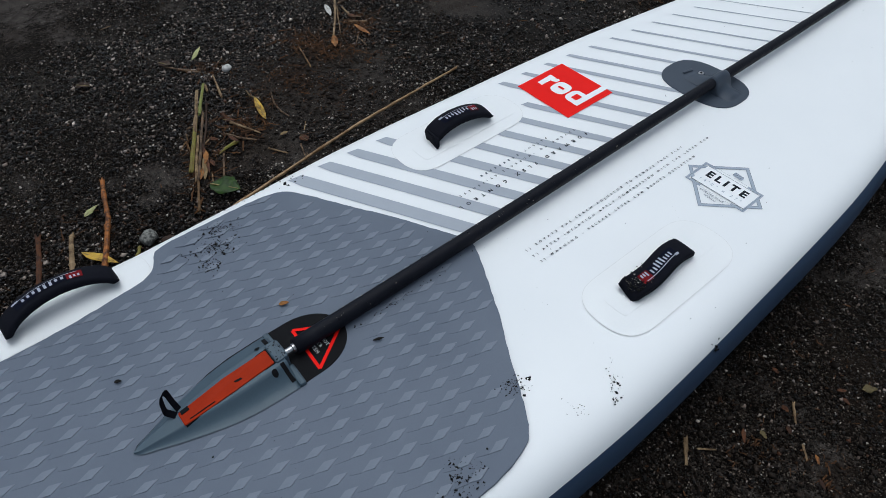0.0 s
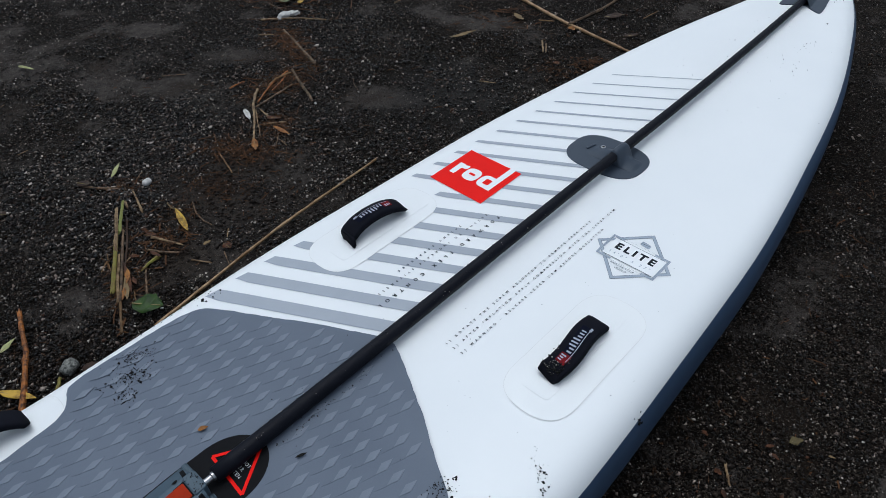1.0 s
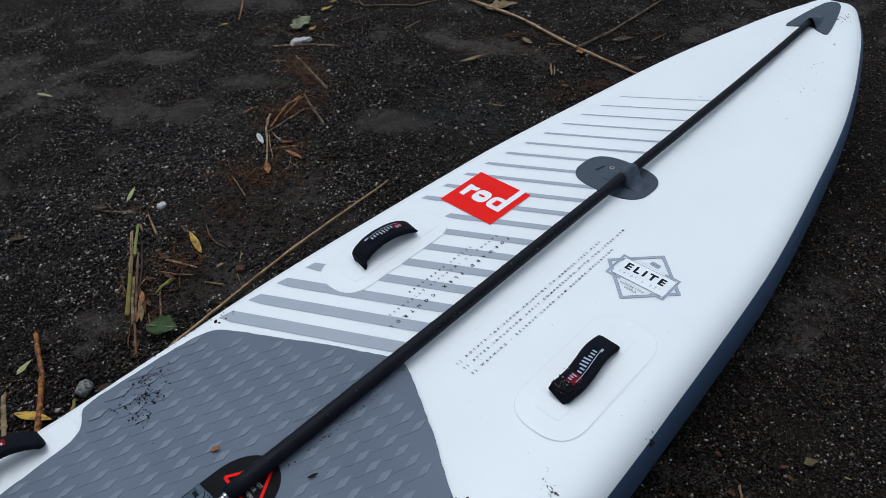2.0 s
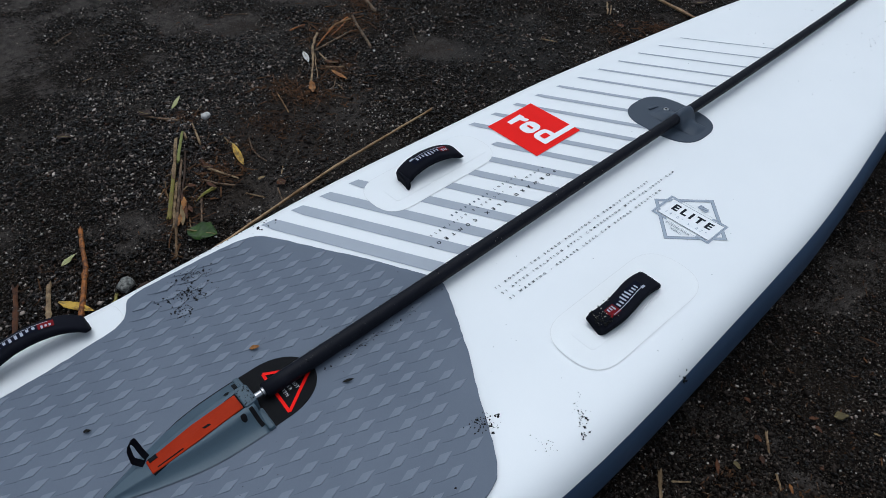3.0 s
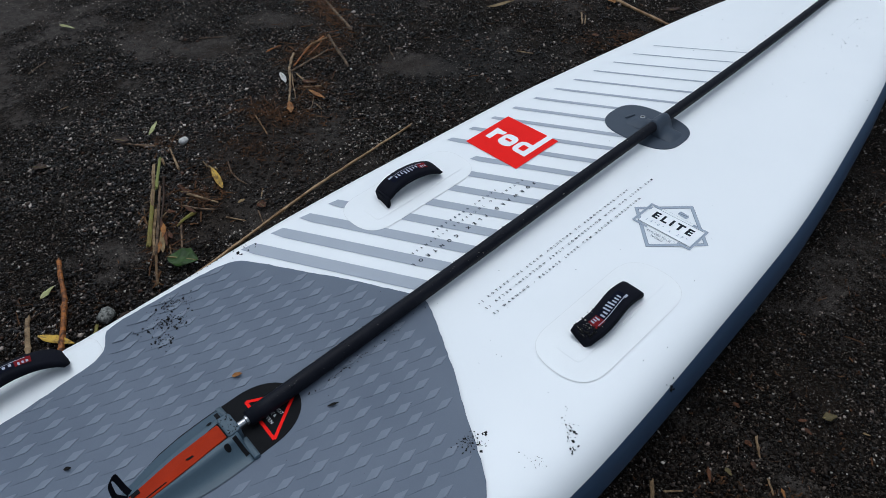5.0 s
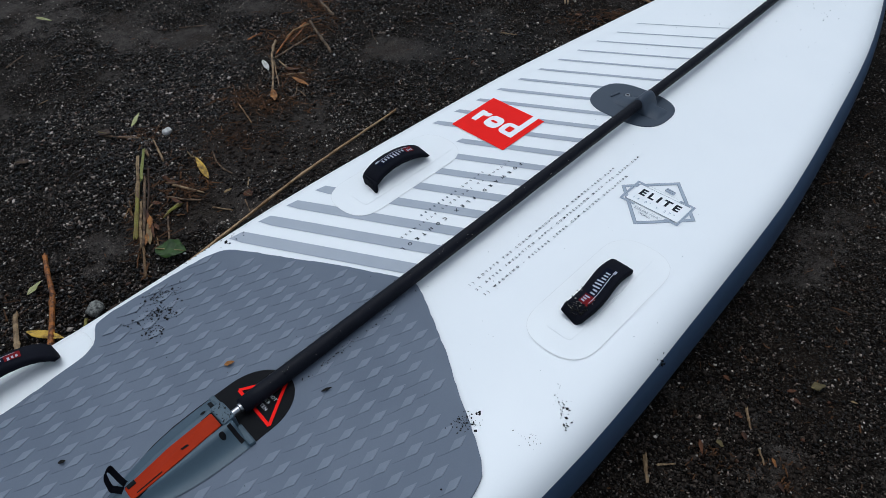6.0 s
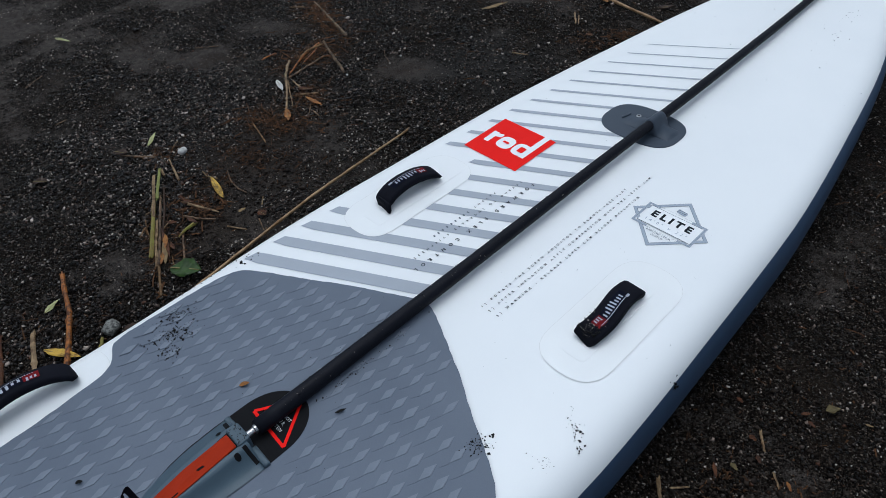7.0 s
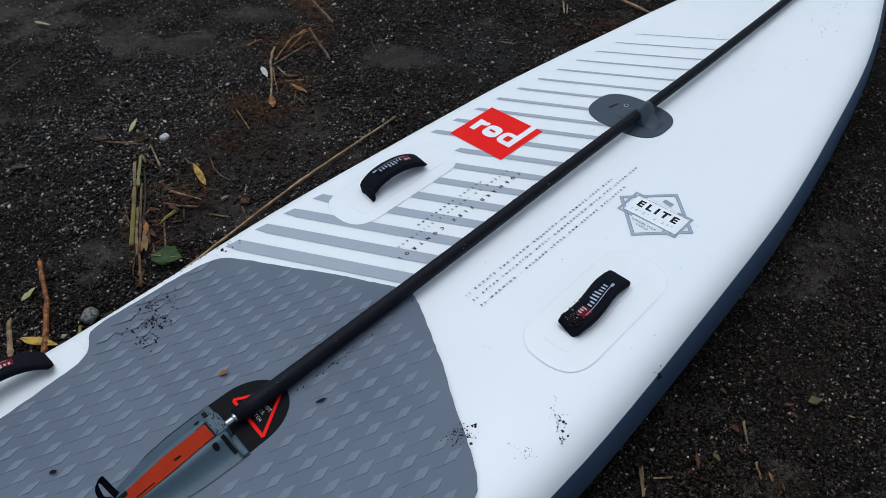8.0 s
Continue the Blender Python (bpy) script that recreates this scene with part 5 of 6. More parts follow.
def litter_patch(name, cx, cy, rx, ry, n, length, seed, label, mat=None, turn=0.0, thick=0.0007):
    """A thin mat of straw and root bits: uncountable, one mesh."""
    rnd = random.Random(seed)
    vs, fs = [], []
    for _ in range(int(n * 2.2)):
        a, b = rnd.gauss(0, 0.5) * rx, rnd.gauss(0, 0.5) * ry
        x, y = cx + a * math.cos(turn) - b * math.sin(turn), cy + a * math.sin(turn) + b * math.cos(turn)
        if on_board(x, y, 0.0):
            continue
        L, h = length * rnd.choice((0.2, 0.3, 0.45, 0.6, 0.9, 1.3)), rnd.uniform(0, 2 * math.pi)
        bend = rnd.choice((0, 0, 0, 1)) * rnd.uniform(-0.4, 0.4)
        pts = []
        for i in range(5):
            t = i / 4
            px, py = x + L * t * math.cos(h + bend * t), y + L * t * math.sin(h + bend * t)
            pts.append(Vector((px, py, ground_height(px, py) + 0.0030 + 0.0045 * rnd.random())))
        r = thick * rnd.choice((0.35, 0.5, 0.7, 1.0, 1.5))
        v, f = tube(pts, [r, r, r, r, r * 0.6], 4, 0, 0)
        k = len(vs)
        vs += v
        fs += [tuple(k + i for i in q) for q in f]
    return tagged(raw(name, vs, fs, mat or BITS), label, "litter", kind="stuff")


def build_beach_litter():
    # long dry stems
    stem("dry_stem", [(-0.533, 0.712, 0.004), (-0.500, 0.432, 0.006), (-0.484, 0.282, 0.006), (-0.452, 0.10, 0.004)], 0.0025, 0.0034, STRAW_PALE, "long thin dry straw stem lying beside the board", "reed", "dry stems", 6, 1, 0.0006)
    stem("dry_stem", [(-1.36, 1.735), (-1.238, 1.712), (-0.896, 1.657), (-0.641, 1.598), (-0.26, 1.52)], 0.0065, 0.0042, STRAW_PALE, "long pale dry reed stem crossing the gravel", "reed", "dry stems", 7, 2, 0.0006)
    stem("dry_stem", [(-0.612, 1.590, 0.006), (-0.605, 1.766), (-0.602, 2.119), (-0.60, 2.3)], 0.0050, 0.0035, TWIG, "grey-brown dry reed stem meeting another", "reed", "dry stems", 5, 3, 0.0006)
    stem("dry_stem", [(-1.547, 1.476), (-1.467, 1.441), (-1.321, 1.556), (-1.238, 1.720)], 0.0036, 0.0030, STRAW, "bent pale dry stem on the gravel", "reed", "dry stems", 0, 4)
    # bundle of cut reeds
    stem("reed_stalk", [(-0.811, 0.209, 0.009), (-0.742, 0.173, 0.009), (-0.691, 0.145, 0.009)], 0.0034, 0.0042, REED_TAN, "tan dry reed stalk in a bundle on the gravel", "reed", "reed bundle", 1, 5, 0.0000)
    stem("reed_stalk", [(-0.728, 0.164, 0.007), (-0.654, 0.123, 0.007), (-0.585, 0.085, 0.007)], 0.0043, 0.0045, REED_GREEN, "yellow-green reed stalk in a bundle on the gravel", "reed", "reed bundle", 1, 6, 0.0000)
    stem("reed_stalk", [(-0.826, 0.233, 0.011), (-0.786, 0.208, 0.011), (-0.734, 0.177, 0.011)], 0.0031, 0.0040, GREEN_SHOOT, "bright green shoot in a reed bundle", "reed", "reed bundle", 0, 7, 0.0000)
    stem("reed_stalk", [(-0.740, 0.186, 0.005), (-0.677, 0.151, 0.005), (-0.598, 0.108, 0.005), (-0.557, 0.086, 0.005)], 0.0033, 0.0030, TWIG, "brown reed stalk in a bundle on the gravel", "reed", "reed bundle", 3, 8, 0.0000)
    stem("reed_stalk", [(-0.685, 0.147, 0.003), (-0.622, 0.112, 0.003), (-0.560, 0.082, 0.003)], 0.0032, 0.0033, REED_TAN, "tan split reed stalk in a bundle on the gravel", "reed", "reed bundle", 2, 81, 0.0000)
    stem("reed_stalk", [(-0.562, 0.088, 0.003), (-0.527, 0.071, 0.003), (-0.485, 0.051, 0.003)], 0.0025, 0.0026, STRAW, "pale straw stalk reaching under the board's rail", "reed", "reed bundle", 0, 9, 0.0000)
    stem("reed_stalk", [(-0.773, 0.210, 0.001), (-0.700, 0.173, 0.001), (-0.637, 0.134, 0.001)], 0.0027, 0.0025, LEAF_BROWN, "dark rotten reed stalk in a bundle", "reed", "reed bundle", 2, 82, 0.0000)
    leaf_at("reed_sheath", (-0.652, 0.141), (-0.553, 0.109), 0.0090, LEAF_RUST, "rust brown dry leaf sheath beside reeds", 83, curl=0.8, lobes=1.3)
    leaf_at("reed_sheath", (-0.610, 0.122), (-0.545, 0.095), 0.0110, LEAF_TAN, "tan dry leaf sheath beside reeds", 84, curl=0.8)
    for p, q, w, mat, seed in (((-0.628, 0.137), (-0.590, 0.116), 0.010, LEAF_ORANGE, 840), ((-0.600, 0.132), (-0.572, 0.128), 0.008, LEAF_RUST, 841), ((-0.585, 0.108), (-0.552, 0.088), 0.008, LEAF_ORANGE, 842),
                               ((-0.660, 0.158), (-0.640, 0.172), 0.010, LEAF_RUST, 843), ((-0.640, 0.192), (-0.607, 0.200), 0.009, LEAF_RUST, 844), ((-0.690, 0.208), (-0.672, 0.228), 0.012, LEAF_RUST, 845)):
        leaf_at("leaf_fragment", p, q, w, mat, "torn rust leaf fragment beside reeds", seed, lobes=1.5, curl=0.9, up=0.005)
    stem("twig", [(-0.708, 0.132, 0.003), (-0.677, 0.120, 0.003), (-0.643, 0.111, 0.003)], 0.0012, 0.0009, STRAW, "thin curved straw beside reeds", "twig", "twigs", 0, 85, 0.0000)
    stem("twig", [(-0.686, 0.121, 0.003), (-0.676, 0.110, 0.003), (-0.665, 0.099, 0.003)], 0.0013, 0.0009, STRAW, "short thin straw beside reeds", "twig", "twigs", 0, 86, 0.0000)
    stem("twig", [(-0.568, 0.118, 0.001), (-0.536, 0.105, 0.001), (-0.518, 0.097, 0.001)], 0.0018, 0.0012, REED_TAN, "thin pale twig beside a green leaf", "twig", "twigs", 0, 87, 0.0000)
    stem("twig", [(-0.617, 0.169, 0.001), (-0.573, 0.146, 0.001), (-0.520, 0.119, 0.001)], 0.0025, 0.0023, TWIG, "thin grey-brown twig on the gravel", "twig", "twigs", 3, 10, 0.0006)
    stem("twig", [(-0.860, 0.269, 0.001), (-0.825, 0.260, 0.001), (-0.778, 0.247, 0.001)], 0.0021, 0.0034, REED_TAN, "short split tan twig on the gravel", "twig", "twigs", 0, 11, 0.0000)
    stem("twig", [(-0.725, 0.339, 0.001), (-0.683, 0.323, 0.001), (-0.647, 0.319, 0.001), (-0.622, 0.323, 0.001)], 0.0017, 0.0020, TWIG, "thin curved twig on the gravel", "twig", "twigs", 0, 12, 0.0000)
    stem("twig", [(-0.585, 0.340, 0.000), (-0.564, 0.324, 0.000)], 0.0016, 0.0012, REED_TAN, "thin straight twig on the gravel", "twig", "twigs", 0, 13, 0.0000)
    stem("twig", [(-0.500, 0.290, 0.000), (-0.478, 0.278, 0.000)], 0.0015, 0.0014, TWIG, "short twig stuck beside the board", "twig", "twigs", 0, 131, 0.0000)
    stem("twig", [(-0.676, 0.218, 0.003), (-0.649, 0.231, 0.003), (-0.609, 0.248, 0.003)], 0.0032, 0.0017, REED_TAN, "tan broken stalk on brown litter", "twig", "twigs", 2, 14, 0.0000)
    stem("twig", [(-0.648, 0.194, 0.002), (-0.622, 0.209, 0.002), (-0.595, 0.231, 0.002)], 0.0031, 0.0022, TWIG, "brown broken stalk on litter", "twig", "twigs", 1, 15, 0.0000)
    stem("twig", [(-0.718, 0.219, 0.000), (-0.686, 0.217, 0.000), (-0.663, 0.231, 0.000)], 0.0037, 0.0022, LEAF_RUST, "dark rotten stalk under litter", "twig", "twigs", 1, 151, 0.0000)
    stem("twig", [(-0.554, 0.244, 0.000), (-0.542, 0.252, 0.000), (-0.528, 0.260, 0.000)], 0.0018, 0.0012, TWIG, "thin split straw on mud", "twig", "twigs", 0, 152, 0.0000)
    stem("bud_stalk", [(-0.603, 0.154, 0.005), (-0.609, 0.170, 0.005), (-0.614, 0.186, 0.005), (-0.615, 0.196, 0.005)], 0.0018, 0.0056, REED_GREEN, "short green-brown bud on the gravel", "twig", "", 0, 16, 0.0000)
    stem("bud_stalk", [(-0.469, -0.068, 0.007), (-0.458, -0.075, 0.007), (-0.441, -0.086, 0.007)], 0.0028, 0.0049, REED_GREEN, "yellow-green bud leaning at the rail", "twig", "", 0, 161, 0.0000)
    # branch with side shoots further off
    stem("branch", [(-1.045, 0.735), (-1.005, 0.700, 0.01), (-0.973, 0.672, 0.008), (-0.90, 0.622), (-0.843, 0.581)], 0.0042, 0.0026, REED_TAN, "pale bent branch on the gravel", "branch", "", 4, 17, 0.001)
    stem("branch", [(-0.968, 0.676), (-0.975, 0.74), (-0.988, 0.810)], 0.0036, 0.0030, TWIG, "grey-brown side branch on the gravel", "branch", "", 0, 18)
    stem("branch", [(-0.985, 0.69), (-1.036, 0.780, 0.004), (-1.062, 0.850)], 0.0028, 0.0032, STICK, "reddish side branch on the gravel", "branch", "", 2, 19)
    stem("stick", [(-1.290, 1.006), (-1.034, 0.927)], 0.0042, 0.0058, TWIG, "weathered grey-brown stick on the gravel", "stick", "sticks", 3, 20)
    stem("stick", [(-1.060, 0.862), (-0.865, 0.786)], 0.0040, 0.0044, TWIG, "weathered grey-brown stick on the gravel", "stick", "sticks", 2, 21)
    stem("stick", [(-1.441, 1.019), (-1.36, 1.08), (-1.262, 1.150)], 0.0040, 0.0030, REED_TAN, "thin tan stick under a white shell", "stick", "sticks", 0, 22)
    stem("stick", [(-0.674, -0.054, 0.007), (-0.635, -0.066, 0.007), (-0.593, -0.078, 0.007), (-0.565, -0.085, 0.007), (-0.550, -0.093, 0.007), (-0.512, -0.109, 0.007), (-0.465, -0.131, 0.007), (-0.439, -0.144, 0.007)], 0.0041, 0.0052, STICK, "wet orange-brown stick leaning at the rail", "stick", "sticks", 2, 23, 0.0000)
    stem("stick", [(-0.580, -0.150), (-0.50, -0.176), (-0.44, -0.20)], 0.0044, 0.0048, REED_TAN, "tan stub of reed beside the rail", "stick", "sticks", 2, 24)
    stem("stick", [(-0.610, -0.197), (-0.53, -0.220), (-0.45, -0.25)], 0.0042, 0.0046, LEAF_RUST, "dark brown stub of reed beside the rail", "stick", "sticks", 2, 25)
    stem("stick", [(-1.33, 0.60), (-1.28, 0.655)], 0.0018, 0.0014, TWIG, "thin dark twig on the sand", "twig", "twigs", 0, 26)
    stem("stick", [(0.465, 0.470), (0.481, 0.453)], 0.0018, 0.0014, REED_TAN, "thin tan straw on the gravel", "twig", "twigs", 0, 27)
    stem("twig", [(0.358, 0.357), (0.381, 0.328)], 0.0035, 0.0025, REED_TAN, "short tan straw at the rail", "twig", "twigs", 0, 28)
    stem("twig", [(0.423, 0.518), (0.442, 0.493)], 0.0023, 0.0018, REED_TAN, "pale straw on the gravel", "twig", "twigs", 0, 29)
    # leaves
    leaf_at("willow_leaf", (-0.952, 0.262), (-0.991, 0.303), 0.010, LEAF_PALE, "pale green willow leaf lying on the gravel", 51, up=0.006)
    leaf_at("willow_leaf", (-1.730, 0.346), (-1.665, 0.369), 0.013, LEAF_PALE, "pale yellow-green willow leaf on the sand", 52, up=0.006)
    leaf_at("willow_leaf", (-0.600, -0.117), (-0.609, -0.086), 0.012, LEAF_PALE, "pale green leaf leaning on a stick", 53, up=0.008)
    leaf_at("yellow_leaf", (-0.727, 0.299), (-0.635, 0.277), 0.0147, LEAF_YELLOW, "curled yellow leaf with brown spots on the gravel", 54, curl=0.5, lobes=0.6)
    stem("leaf_stalk", [(-0.760, 0.298, 0.003), (-0.738, 0.295, 0.003), (-0.717, 0.307, 0.003)], 0.0014, 0.0020, LEAF_TAN, "thin tan leaf stalk beside a yellow leaf", "twig", "", 0, 542, 0.0000)
    leaf_at("yellow_leaf", (-0.515, -0.152), (-0.452, -0.112), 0.016, LEAF_YELLOW, "orange-yellow leaf by the rail", 55, up=0.008)
    leaf_at("green_leaf", (-0.524, 0.096), (-0.474, 0.132), 0.046, LEAF_GREEN, "dark green leaf beside the board", 56, up=0.012, curl=0.4)
    leaf_at("orange_leaf", (-0.839, 0.578), (-0.786, 0.549), 0.0156, LEAF_ORANGE, "curled orange-brown leaf at a branch's end", 57, curl=1.1, lobes=1.2)
    leaf_at("rust_leaf", (-0.900, 0.659), (-0.860, 0.679), 0.0156, LEAF_RUST, "rust brown leaf beside a branch", 58, curl=0.7, lobes=1.4)
    leaf_at("orange_leaf", (-0.849, 0.645), (-0.779, 0.646), 0.0121, LEAF_ORANGE, "narrow orange leaf on the gravel", 59, curl=0.3)
    stem("twig", [(-0.869, 0.646, 0.002), (-0.844, 0.680, 0.002)], 0.0028, 0.0031, REED_TAN, "tan broken straw beside a branch", "twig", "twigs", 0, 60, 0.0000)
    stem("twig", [(-0.941, 0.671, 0.003), (-0.899, 0.667, 0.003)], 0.0027, 0.0023, REED_TAN, "pale split straw beside a branch", "twig", "twigs", 0, 601, 0.0000)
    stem("twig", [(-0.847, 0.486, 0.002), (-0.806, 0.475, 0.002), (-0.761, 0.463, 0.002)], 0.0022, 0.0018, STRAW, "pale straw on brown fibres", "twig", "twigs", 0, 602, 0.0000)
    stem("twig", [(-1.104, 0.684, 0.002), (-1.107, 0.707, 0.002), (-1.109, 0.730, 0.002)], 0.0026, 0.0029, STICK, "short brown straw on the sand", "twig", "twigs", 0, 603, 0.0000)
    stem("twig", [(-0.772, 0.576, 0.001), (-0.742, 0.588, 0.001), (-0.712, 0.608, 0.001)], 0.0014, 0.0011, TWIG, "thin dark straw on the sand", "twig", "twigs", 0, 604, 0.0000)
    stem("twig", [(-0.809, 0.630, 0.001), (-0.781, 0.605, 0.001)], 0.0015, 0.0012, REED_TAN, "thin straw on the sand", "twig", "twigs", 0, 605, 0.0000)
    stem("twig", [(-0.785, 0.622, 0.001), (-0.752, 0.615, 0.001)], 0.0018, 0.0014, REED_TAN, "thin pale straw on the sand", "twig", "twigs", 0, 606, 0.0000)
    stem("twig", [(-0.951, 0.663, 0.003), (-0.893, 0.629, 0.003), (-0.842, 0.600, 0.003)], 0.0018, 0.0012, REED_TAN, "thin pale shoot beside a branch", "twig", "twigs", 0, 607, 0.0000)
    stem("twig", [(-1.030, 0.762, 0.005), (-1.042, 0.794, 0.005), (-1.042, 0.844, 0.005)], 0.0025, 0.0034, STRAW, "tan straw beside a branch", "twig", "twigs", 0, 608, 0.0000)
    stem("twig", [(-1.005, 0.757, 0.003), (-1.018, 0.792, 0.003), (-1.035, 0.821, 0.003)], 0.0025, 0.0020, STICK, "orange-brown straw beside a branch", "twig", "twigs", 0, 609, 0.0000)
    leaf_at("tan_leaf", (-0.835, 1.285), (-0.792, 1.362), 0.017, LEAF_TAN, "tan curled leaf on the gravel", 61, up=0.006, curl=0.5)
    leaf_at("oak_leaf", (-1.055, 1.662), (-0.985, 1.755), 0.065, LEAF_TAN, "lobed tan leaf under a dry reed", 62, lobes=4, up=0.006)
    leaf_at("oak_leaf", (-1.473, 1.129), (-1.515, 1.234), 0.060, LEAF_FADED, "lobed faded green leaf on the gravel", 63, lobes=3, up=0.010, curl=0.5)
    for a, b, w, mat, label, seed in (((-1.541, 1.306), (-1.541, 1.359), 0.022, LEAF_YELLOW, "yellow-green leaf among litter", 751),
                                      ((-1.576, 1.376), (-1.578, 1.416), 0.018, LEAF_YELLOW, "small yellow-green leaf among litter", 752),
                                      ((-1.423, 1.165), (-1.447, 1.208), 0.020, LEAF_YELLOW, "yellowed leaf beside a faded green leaf", 753),
                                      ((-1.752, 1.005), (-1.739, 1.039), 0.010, LEAF_YELLOW, "narrow yellow leaf on the gravel", 754),
                                      ((-1.728, 1.150), (-1.720, 1.182), 0.014, LEAF_RUST, "rust brown leaf on the gravel", 755)):
        leaf_at("yellow_leaf" if mat is LEAF_YELLOW else "rust_leaf", a, b, w, mat, label, seed, lobes=1.3, curl=0.5)
    for pts, r0, r1, mat, label, seed in (
            ([(-1.929, 1.219, 0.002), (-1.830, 1.152, 0.002), (-1.739, 1.077, 0.002)], 0.0040, 0.0030, STICK, "brown bare stick on the gravel", 756),
            ([(-1.403, 1.263, 0.002), (-1.382, 1.365, 0.002)], 0.0024, 0.0018, TWIG, "thin dark twig among litter", 757),
            ([(-1.178, 1.379, 0.002), (-1.187, 1.458, 0.002)], 0.0022, 0.0018, REED_TAN, "thin pale straw on the gravel", 758),
            ([(-1.515, 1.111, 0.002), (-1.404, 1.103, 0.002)], 0.0022, 0.0016, TWIG, "thin twig under a faded green leaf", 759)):
        stem("twig", pts, r0, r1, mat, label, "twig", "twigs", 0, seed, 0.0004)
    leaf_at("brown_leaf", (-1.020, 0.020), (-0.990, 0.042), 0.022, LEAF_BROWN, "dark brown leaf on the gravel", 64)
    leaf_at("brown_leaf", (-0.547, 0.306), (-0.521, 0.306), 0.0183, LEAF_RUST, "reddish brown leaf on the mud", 65, curl=0.5)
    leaf_at("brown_leaf", (-0.995, 0.200), (-0.960, 0.215), 0.026, LEAF_BROWN, "dark brown leaf on the gravel", 66, lobes=1.5, curl=0.7)
    stem("twig", [(-0.968, 0.205), (-0.945, 0.222), (-0.915, 0.245), (-0.880, 0.262)], 0.0034, 0.0022, TWIG, "brown curved straw beside a dark leaf", "twig", "twigs", 2, 661, 0.0006)
    leaf_at("brown_leaf", (0.475, 0.608), (0.489, 0.624), 0.013, LEAF_DULL, "small dull olive leaf on the gravel", 67, lobes=1.4)
    leaf_at("rust_leaf", (0.452, 0.580), (0.462, 0.588), 0.006, LEAF_RUST, "small rust scrap on the gravel", 671)
    leaf_at("rust_leaf", (0.437, 0.478), (0.447, 0.466), 0.007, LEAF_RUST, "small rust leaf scrap on the gravel", 672)
    leaf_at("brown_leaf", (-0.56, 1.70), (-0.52, 1.755), 0.03, LEAF_BROWN, "brown leaf near a dry reed", 68)
    leaf_at("yellow_leaf", (-0.655, 2.05), (-0.575, 2.12), 0.03, LEAF_TAN, "yellow leaf fragment near a dry reed", 69, lobes=3)
    for a, b, w, mat, seed in (((0.484, 0.467), (0.495, 0.456), 0.007, LEAF_ORANGE, 710), ((0.464, 0.576), (0.477, 0.570), 0.008, LEAF_RUST, 711), ((0.415, 0.500), (0.427, 0.495), 0.011, LEAF_RUST, 712),
                               ((0.400, 0.428), (0.415, 0.408), 0.008, LEAF_RUST, 713), ((0.417, 0.443), (0.430, 0.437), 0.010, LEAF_DULL, 714), ((0.524, 0.623), (0.534, 0.625), 0.005, LEAF_TAN, 715),
                               ((0.372, 0.545), (0.384, 0.540), 0.010, LEAF_RUST, 716), ((0.505, 0.440), (0.518, 0.430), 0.008, LEAF_RUST, 717)):
        leaf_at("leaf_scrap", a, b, 0.75 * w, mat, "small torn leaf scrap on the gravel", seed, lobes=1.6, curl=0.8, up=0.003)
    for pts, r0, r1, mat, label, seed in (
            ([(-1.498, 0.172), (-1.510, 0.202), (-1.527, 0.229)], 0.0018, 0.0013, TWIG, "thin grey twig on the sand", 721),
            ([(-1.454, 0.277), (-1.451, 0.305)], 0.0016, 0.0012, TWIG, "thin grey twig on the sand", 722),
            ([(-1.240, 0.154), (-1.239, 0.180)], 0.0014, 0.0012, REED_TAN, "short pale straw on the gravel", 723),
            ([(-0.885, 0.944), (-0.862, 0.926), (-0.825, 0.909)], 0.0014, 0.0011, TWIG, "thin dark twig on the gravel", 724),
            ([(-1.328, 0.937, 0.003), (-1.287, 0.962, 0.003)], 0.0022, 0.0018, REED_TAN, "pale straw on brown fibres", 725),
            ([(-0.590, 1.146), (-0.551, 1.163)], 0.0026, 0.0018, REED_TAN, "pale split straw on the gravel", 726),
            ([(-0.609, 1.445, 0.002), (-0.565, 1.394, 0.002)], 0.0030, 0.0024, REED_TAN, "short tan stub on the gravel", 727),
            ([(-0.588, 1.438, 0.002), (-0.559, 1.399, 0.002)], 0.0022, 0.0018, REED_TAN, "short tan stub on the gravel", 728),
            ([(-0.465, 1.775), (-0.453, 1.838)], 0.0020, 0.0014, STRAW, "thin pale straw on the gravel", 729),
            ([(-0.706, 1.556, 0.003), (-0.665, 1.578, 0.003)], 0.0030, 0.0022, STRAW, "pale broken straw beside a dry reed", 730),
            ([(-0.561, 0.239, 0.001), (-0.523, 0.259, 0.001)], 0.0022, 0.0014, REED_TAN, "thin flat straw on mud", 731),
            ([(-0.526, 0.293, 0.002), (-0.502, 0.285, 0.002), (-0.479, 0.277, 0.002)], 0.0018, 0.0013, TWIG, "thin twig between a leaf and the board", 732),
            ([(-0.925, 0.323, 0.001), (-0.910, 0.300, 0.001)], 0.0014, 0.0010, REED_TAN, "thin dry blade by a shell", 733),
            ([(-0.833, 0.237, 0.002), (-0.809, 0.231, 0.002)], 0.0034, 0.0028, REED_TAN, "short tan chip beside reeds", 734),
            ([(-0.725, 0.141, 0.001), (-0.721, 0.160, 0.001)], 0.0024, 0.0018, TWIG, "short grey chip beside reeds", 735),
            ([(-0.656, 0.147, 0.002), (-0.664, 0.167, 0.002)], 0.0016, 0.0012, REED_TAN, "short pale straw beside reeds", 736),
            ([(0.378, 0.358), (0.394, 0.375)], 0.0015, 0.0011, REED_TAN, "thin pale straw near the rail", 737)):
        stem("twig", pts, r0, r1, mat, label, "twig", "twigs", 0, seed)
